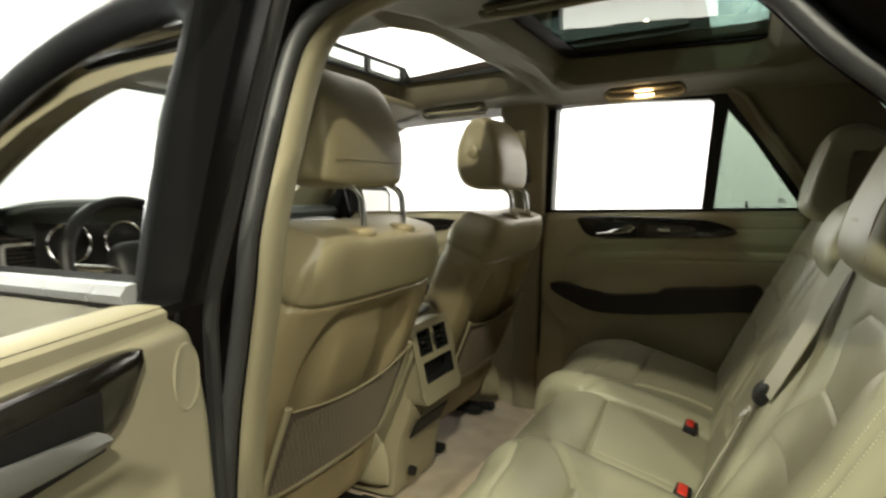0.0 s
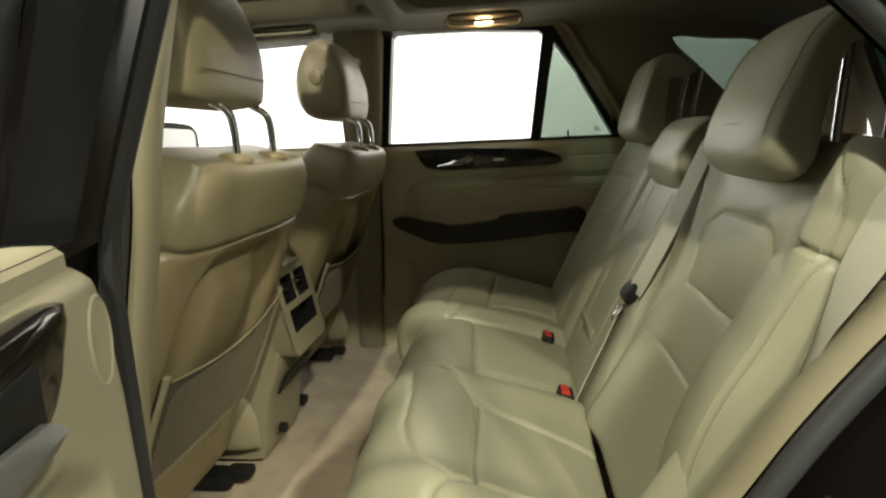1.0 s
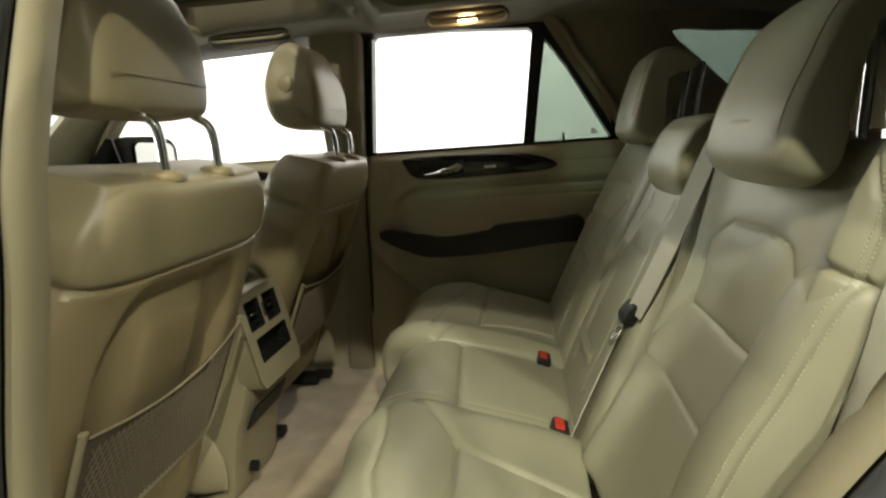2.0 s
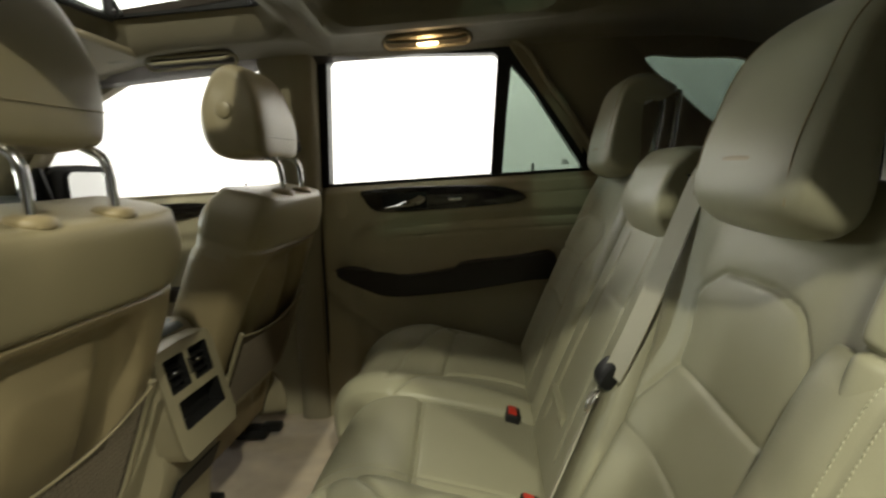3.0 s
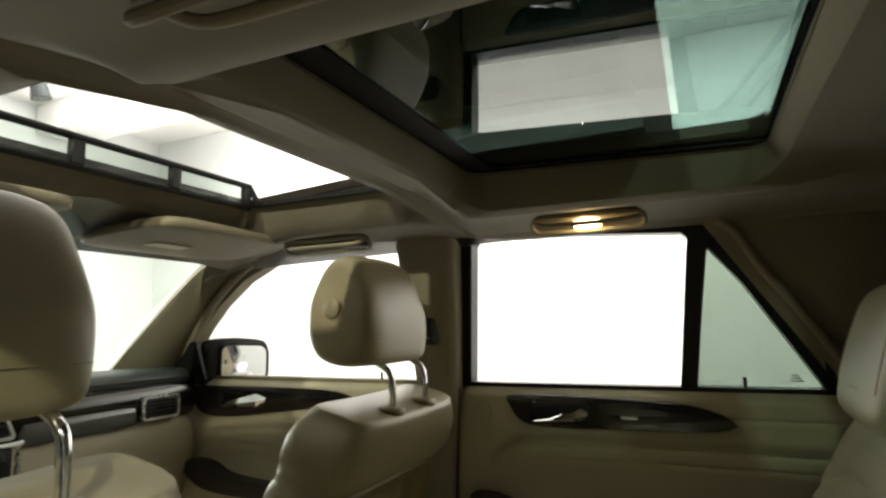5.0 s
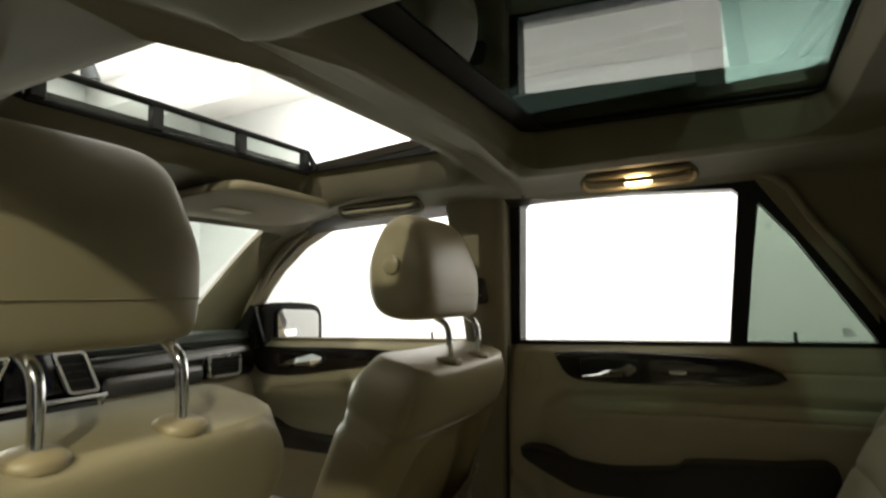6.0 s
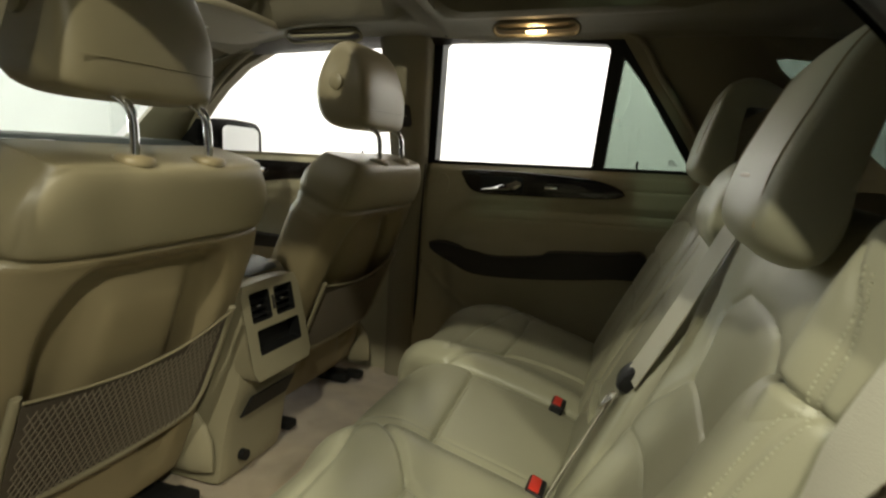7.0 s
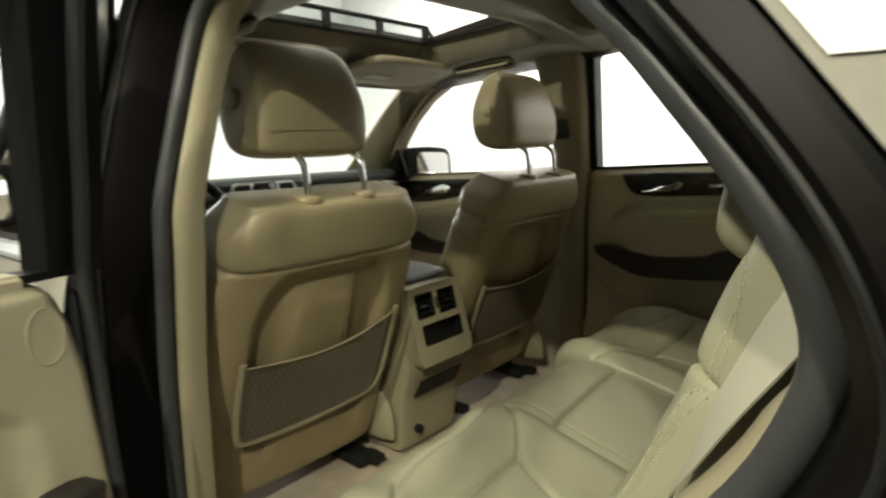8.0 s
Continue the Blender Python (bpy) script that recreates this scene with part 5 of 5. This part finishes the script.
# outer bolster below the shoulder
LB = [(0.700, 0.76), (0.712, 0.84), (0.730, 0.92), (0.757, 0.985), (0.787, 1.037), (0.812, 1.08), (0.848, 1.136), (0.862, 1.158)]
lb_front = lambda Y, S, U, V: 0.070 + 0.010 * np.clip((V - 0.72) / 0.2, 0, 1) + grooves(Y, S, [([(-0.043, 0.0), (-0.043, 0.6)], 0.003, 0.003)])
bolster = part("lower_bolster", shell(LB, -0.582, lambda v: 0.063, lb_front, lambda Y, S, U, V: 0.05 + 0 * U, 60, 80, 2.5, 14), LEATHER, bench)
lb = spline(LB, 170)
for dy in (-0.048, -0.038):
    line = laid(bolster, [(x - 0.02, -0.582 + dy, z + 0.03) for x, z in lb[4:166]], Vector((0.86, 0, -0.50)).normalized())
    part("twin_stitching", stitches(line, [(0, 0, 0)], (-0.8, -0.3, 0.4)), THREAD, bolster, "raised twin stitching", smooth=False)
# leather pull flap of the middle back
part("pull_flap", bun([(0.622, 0.878), (0.628, 0.90), (0.655, 0.87), (0.668, 0.80), (0.655, 0.79), (0.64, 0.84)], -0.025, 0.15, 14, 24, 6), LEATHER, bench, "light leather pull flap")

# head rests of the bench
HPN = [(0.838, 1.256), (0.808, 1.262), (0.787, 1.288), (0.796, 1.34), (0.819, 1.395), (0.848, 1.452), (0.885, 1.486), (0.925, 1.499), (0.955, 1.494), (0.960, 1.478), (0.930, 1.464), (0.898, 1.452), (0.882, 1.425), (0.868, 1.373), (0.858, 1.327), (0.852, 1.275)]
HP = [(0.805, 1.314), (0.776, 1.34), (0.779, 1.379), (0.791, 1.426), (0.808, 1.477), (0.825, 1.518), (0.848, 1.541), (0.888, 1.546), (0.932, 1.526), (0.952, 1.508), (0.94, 1.497), (0.90, 1.503), (0.876, 1.49), (0.862, 1.43), (0.855, 1.34), (0.84, 1.314)]


def rear_headrest(y0, y1, dx, dz, hp, lean, slot):
    def shp(c, a, b, f, y, u):
        w = 1 - 0.10 * ease((b - 1.40) / 0.14)
        ym = (y0 + y1) / 2
        return (dx + c[0] + (a - c[0]) * (0.45 + 0.55 * f), ym + (y - ym) * w, dz + c[1] + (b - c[1]) * (0.5 + 0.5 * f))

    h = thing("rear_headrest", ((y0 + y1) / 2 * 0 + 0.86, (y0 + y1) / 2, 1.27), "tall beige leather rear headrest on chrome posts", "headrest", "rear headrests")
    part("pad", bun(hp, y0, y1, 34, 80, 4, shp), LEATHER, h)
    ym = (y0 + y1) / 2
    sx, sz0 = slot
    part("finger_slot", bun([(sx - 0.0015, sz0 - 0.003), (sx + 0.006, sz0 - 0.005), (sx + 0.010, sz0), (sx + 0.002, sz0 + 0.003)], ym - 0.05, ym + 0.05, 8, 12, 3), SHELL, h, "stitched slot")
    for y in (ym - 0.065, ym + 0.065):
        part("post", tube([(hp[8][0] + dx + 0.032, y, hp[9][1] + dz - 0.004), (hp[8][0] + dx - 0.012 - lean, y, 1.25 + dz * 0.5)], 0.0072, 12, up=(0, 1, 0)), CHROME, h, "chrome post")
    c = spline(hp, 80, closed=True).mean(axis=0)
    for sd in (-1, 1):
        f = 0.25 + 0.75 * (1 - 0.84 ** 4) ** 0.25
        yy = ym + sd * (y1 - y0) * 0.42
        line = [Vector(shp(c, x, z, f, yy, 0.84 * sd)) + Vector((-0.0004, 0, 0)) for x, z in spline(hp[2:8], 24)]
        part("side_seam", tube(line, 0.0011, 6), SHELL, h)
    return h


rear_headrest(-0.530, -0.262, -0.012, 0.010, HPN, -0.03, (0.784, 1.349))
rear_headrest(0.275, 0.55, 0.0, 0.0, HP, 0.0, (0.780, 1.384))
ch = thing("centre_headrest", (0.87, CY, 1.24), "low beige leather middle headrest", "headrest", "rear headrests")
part("pad", bun([(0.84, 1.205), (0.803, 1.215), (0.783, 1.245), (0.783, 1.280), (0.798, 1.317), (0.820, 1.350), (0.86, 1.370), (0.955, 1.345), (0.98, 1.318), (0.945, 1.292), (0.905, 1.24)], -0.084, 0.160, 34, 70, 5, lambda c, a, b, f, y, u: (c[0] + (a - c[0]) * (0.6 + 0.4 * f), y, c[1] + (b - c[1]) * (0.6 + 0.4 * f))), LEATHER, ch)
for y in (-0.01, 0.07):
    part("post", tube([(0.90, y, 1.29), (0.90, y, 1.20)], 0.006, 10, up=(0, 1, 0)), CHROME, ch, "chrome post")
for y in (-0.05, 0.13):
    part("side_seam", tube(spline([(0.79, y, 1.24), (0.788, y, 1.28), (0.803, y, 1.317), (0.824, y, 1.348)], 20), 0.0016, 6), HARD, ch)

# ---- belts and buckles ----


def on_back(z, d):
    x = np.interp(z, [b[1] for b in BACK], [b[0] for b in BACK])
    return x - 0.050 - d


mb = thing("middle_seat_belt", (0.70, -0.1, 0.9), "grey-beige seat belt lying over the middle backrest", "seat belt", "seat belts")
pts = [(0.945, -0.125, 1.27), (0.93, -0.127, 1.325), (0.89, -0.130, 1.345), (0.85, -0.138, 1.334), (0.812, -0.152, 1.270), (0.763, -0.166, 1.165), (0.722, -0.170, 1.08), (0.694, -0.166, 1.022)]
part("webbing", strap(spline(pts, 36), 0.046, (-0.3, 0.93, 0.2)), WEB, mb)
part("loose_webbing", strap(spline([(on_back(z, 0.003), y, z) for z, y in ((1.0, -0.145), (0.92, -0.155), (0.84, -0.16), (0.78, -0.16))], 12), 0.046, (0.3, 0.8, 0.25)), WEB, mb)
part("guide", rbox(0.84, 0.875, -0.115, -0.06, 1.30, 1.315, 0.004), BLACK, mb, "black belt guide")
part("guide_loop", tube(spline([(0.842, -0.112, 1.31), (0.835, -0.088, 1.325), (0.842, -0.064, 1.31)], 12), 0.003, 6), CHROME, mb)
tg = part("tongue", bun([(0.672, 1.005), (0.68, 1.025), (0.70, 1.04), (0.708, 1.02), (0.69, 0.995)], -0.172, -0.112, 10, 20, 4), BLACK, mb, "black belt tongue grip")
part("tongue_plate", tube(spline([(0.672, -0.168, 0.995), (0.655, -0.175, 0.975), (0.652, -0.16, 0.965), (0.665, -0.148, 0.985)], 20, closed=True), 0.0028, 6, closed=True), SATIN, tg)


def buckle(x, y, z, label):
    b = thing("belt_buckle", (x, y, z - 0.06), label, "belt buckle", "belt buckles")
    tilt = Matrix.Translation((x, y, z)) @ Matrix.Rotation(radians(18), 4, "Y")
    part("buckle_body", moved(rbox(-0.016, 0.016, -0.027, 0.027, -0.075, 0.0, 0.005, 3), lambda p: tilt @ Vector(p)), BLACK, b)
    part("release_button", moved(rbox(-0.013, 0.006, -0.022, 0.022, -0.004, 0.0022, 0.002), lambda p: tilt @ Vector(p)), RED, b, "red release button")


buckle(0.560, -0.152, 0.800, "black belt buckle with red button between cushion and back")
buckle(0.545, 0.205, 0.802, "black belt buckle with red button in the bench crease")
buckle(0.556, 0.262, 0.798, "black belt buckle with red button in the bench crease")
sb = thing("outer_seat_belt", (0.80, -0.62, 1.0), "grey-beige seat belt hanging beside the bench", "seat belt", "seat belts")
inner = spline([(0.935, -0.612, 1.42), (0.880, -0.628, 1.314), (0.850, -0.637, 1.252), (0.820, -0.643, 1.186), (0.806, -0.650, 1.14), (0.788, -0.658, 1.09), (0.770, -0.664, 1.04)], 36)
outer_edge = spline([(0.965, -0.660, 1.395), (0.925, -0.674, 1.325), (0.897, -0.682, 1.270), (0.849, -0.685, 1.197), (0.822, -0.683, 1.153), (0.793, -0.680, 1.104), (0.775, -0.684, 1.05)], 36)
rows = []
for a, b in zip(inner, outer_edge):
    a, b = Vector(a), Vector(b)
    nrm = Vector((-0.6, -0.7, 0.35)) * 0.0012
    mid = (a + b) / 2 + nrm * 1.5
    rows.append([a - nrm, a + nrm, mid + nrm, b + nrm, b - nrm, mid - nrm])
part("webbing", loft(rows), WEB, sb)
part("anchor", tube(spline([(0.800, -0.672, 1.062), (0.782, -0.676, 1.035), (0.768, -0.678, 1.005), (0.752, -0.678, 0.965)], 16), [0.008, 0.010, 0.012, 0.0135, 0.014, 0.014, 0.0135, 0.013, 0.012, 0.011, 0.010, 0.009, 0.008, 0.007, 0.006, 0.005], 12, flat=0.5, up=(0, 1, 0)), BLACK, sb, "black belt sleeve")

# ---- dashboard ----
dash = thing("dashboard", (-1.1, CY, 0.7), "dark padded dashboard with gloss wood strip and silver vents", "dashboard")
dp = [(-0.985, 1.325), (-0.975, 1.345), (-1.02, 1.37), (-1.25, 1.36), (-1.46, 1.30), (-1.46, 1.1), (-1.02, 1.28)]
part("upper_pad", bun(dp, CY - 0.74, CY + 0.74, 20, 60, 14), DASH, dash, "dark padded dash top")
part("wood_strip", bun([(-0.965, 1.255), (-0.965, 1.30), (-0.985, 1.33), (-1.05, 1.33), (-1.05, 1.20), (-0.985, 1.215)], CY - 0.73, CY + 0.73, 20, 40, 14), WOOD, dash, "dark gloss wood strip")
part("lower_pad", bun([(-0.97, 1.215), (-0.95, 1.12), (-1.0, 0.95), (-1.1, 0.80), (-1.3, 0.8), (-1.3, 1.2), (-1.0, 1.225)], CY - 0.73, CY + 0.73, 20, 40, 14), TRIM, dash, "cream lower dash")


def dash_vent(y0, y1, z0, z1, x, slant=0.0):
    """A silver-framed air vent; slant leans its sides over."""
    zm = (z0 + z1) / 2
    lean_over = lambda p: (p[0], p[1] + slant * (p[2] - zm), p[2])
    fr = part("vent_frame", moved(slab(rounded(y0, y1, z0, z1, 0.014), [rounded(y0 + 0.008, y1 - 0.008, z0 + 0.008, z1 - 0.008, 0.008)], lambda y, z: (x, y, z), (-0.012, 0, 0), 0.002), lean_over), SILVER, dash, "silver vent frame", smooth=False)
    part("vent_hollow", moved(rbox(x - 0.012, x - 0.006, y0 + 0.006, y1 - 0.006, z0 + 0.006, z1 - 0.006, 0), lean_over), BLACK, fr)
    n = 5
    for k in range(n):
        z = z0 + 0.014 + (z1 - z0 - 0.028) * k / (n - 1)
        part("vane", moved(rbox(x - 0.006, x - 0.001, y0 + 0.01, y1 - 0.01, z - 0.002, z + 0.002, 0), lean_over), DARK, fr)
    part("vane_tab", moved(rbox(x - 0.003, x + 0.003, (y0 + y1) / 2 - 0.012, (y0 + y1) / 2 + 0.012, zm - 0.004, zm + 0.004, 0.001, 1), lean_over), BLACK, fr)


dash_vent(0.531, 0.662, 1.224, 1.296, -0.948)
dash_vent(-0.622, -0.491, 1.224, 1.296, -0.948)
dash_vent(0.085, 0.165, 1.240, 1.350, -0.943, -0.42)
dash_vent(-0.125, -0.045, 1.240, 1.350, -0.943, 0.42)
part("centre_screen", rbox(-0.965, -0.946, -0.035, 0.075, 1.245, 1.350, 0.008), SCREEN, dash, "dark display screen")
for ya, yb in ((0.20, 0.52), (-0.48, -0.16)):
    part("gloss_strip", bun([(-0.962, 1.214), (-0.953, 1.23), (-0.953, 1.258), (-0.962, 1.27), (-0.98, 1.24)], ya, yb, 10, 24, 8), GLOSS, dash, "grey gloss strip")
stack = part("control_panel", rbox(-0.975, -0.935, -0.14, 0.18, 1.09, 1.225, 0.012), BLACK, dash, "black control panel")
part("panel_edge", tube(spline([(-0.934, -0.145, 1.10), (-0.934, -0.145, 1.222), (-0.934, -0.13, 1.23), (-0.934, 0.17, 1.23), (-0.934, 0.185, 1.222), (-0.934, 0.185, 1.10)], 50), 0.006, 8), SILVER, dash, "silver edging")
part("control_knob", tube([(-0.936, 0.02, 1.17), (-0.918, 0.02, 1.17)], 0.02, 20), CHROME, stack, "chrome knob")
for k in range(8):
    y = -0.11 + 0.035 * k
    part("button", rbox(-0.936, -0.931, y, y + 0.025, 1.195, 1.208, 0.002, 1), DARK, stack)
part("instrument_hood", bun([(-0.93, 1.345), (-0.90, 1.385), (-0.95, 1.405), (-1.08, 1.385), (-1.08, 1.3), (-0.96, 1.30)], -0.60, -0.19, 20, 40, 3), DASH, dash, "hooded instrument cluster")
gauges = part("gauge_panel", rbox(-0.945, -0.935, -0.55, -0.24, 1.22, 1.345, 0.02, 3), BLACK, dash, "black gauge panel")
for y in (-0.47, -0.32):
    part("gauge_ring", tube([(-0.933, y + 0.055 * math.cos(a), 1.285 + 0.055 * math.sin(a)) for a in np.linspace(0, 2 * math.pi, 28, endpoint=False)], 0.004, 6, closed=True), CHROME, gauges)
wh = thing("steering_wheel", (-0.76, -0.39, 1.2), "black leather steering wheel with metal spokes", "steering wheel")
WM = Matrix.Translation((-0.755, -0.385, 1.225)) @ Matrix.Rotation(radians(-24), 4, "Y")
wt = lambda p: WM @ Vector(p)
part("rim", tube([wt((0, 0.185 * math.cos(a), 0.185 * math.sin(a))) for a in np.linspace(0, 2 * math.pi, 64, endpoint=False)], 0.0165, 12, closed=True), BLACK, wh)
part("hub", moved(bun([(0.02, -0.06), (0.03, 0.0), (0.02, 0.06), (-0.03, 0.07), (-0.05, 0), (-0.03, -0.07)], -0.075, 0.075, 16, 30, 3), wt), BLACK, wh)
for a, b in (((0, -0.07, 0), (0, -0.175, 0.02)), ((0, 0.07, 0), (0, 0.175, 0.02)), ((0, 0, -0.06), (0, 0, -0.178))):
    part("spoke", tube([wt(a), wt(b)], 0.017, 10, flat=0.5), SATIN, wh, "metal spoke")
part("column", tube([wt((-0.03, 0, 0)), wt((-0.28, 0, 0))], 0.045, 14), BLACK, wh)

# ---- sun visors ----
for sd in (1, -1):
    v = thing("sun_visor", (-0.52, CY + sd * 0.34, 1.69), "beige sun visor folded against the headliner", "sun visor", "sun visors")
    plan = spline([(-0.365, 0.12), (-0.372, 0.33), (-0.395, 0.43), (-0.50, 0.505), (-0.62, 0.54), (-0.675, 0.50), (-0.688, 0.35), (-0.685, 0.15), (-0.62, 0.09), (-0.43, 0.085)], 60, closed=True)
    vz = lambda x, d: 1.706 - 0.05 * max(0, -0.42 - x) - d
    pc = plan.mean(axis=0)
    part("visor_board", loft([[(pc[0] + (x - pc[0]) * f, CY + sd * (pc[1] + (y - pc[1]) * f), vz(x, d)) for x, y in plan] for f, d in ((0.98, -0.012), (1.0, -0.006), (1.0, 0.003), (0.985, 0.0075), (0.95, 0.009), (0.5, 0.009))]), VISOR, v)
    part("visor_label", slab(rounded(-0.60, -0.54, 0.20, 0.30, 0.004), [], lambda x, y: (x, CY + sd * y, vz(x, 0.0105)), (0, 0, -0.001)), PIPING, v, "pale label", smooth=False)
# belt height adjuster on the far pillar
ad = thing("belt_adjuster", (-0.085, 0.70, 1.46), "dark belt height adjuster on the centre pillar", "belt adjuster")
part("slider", moved(rbox(-0.115, -0.05, 0.645, 0.69, 1.44, 1.51, 0.012, 3), lambda p: p), DARK, ad)
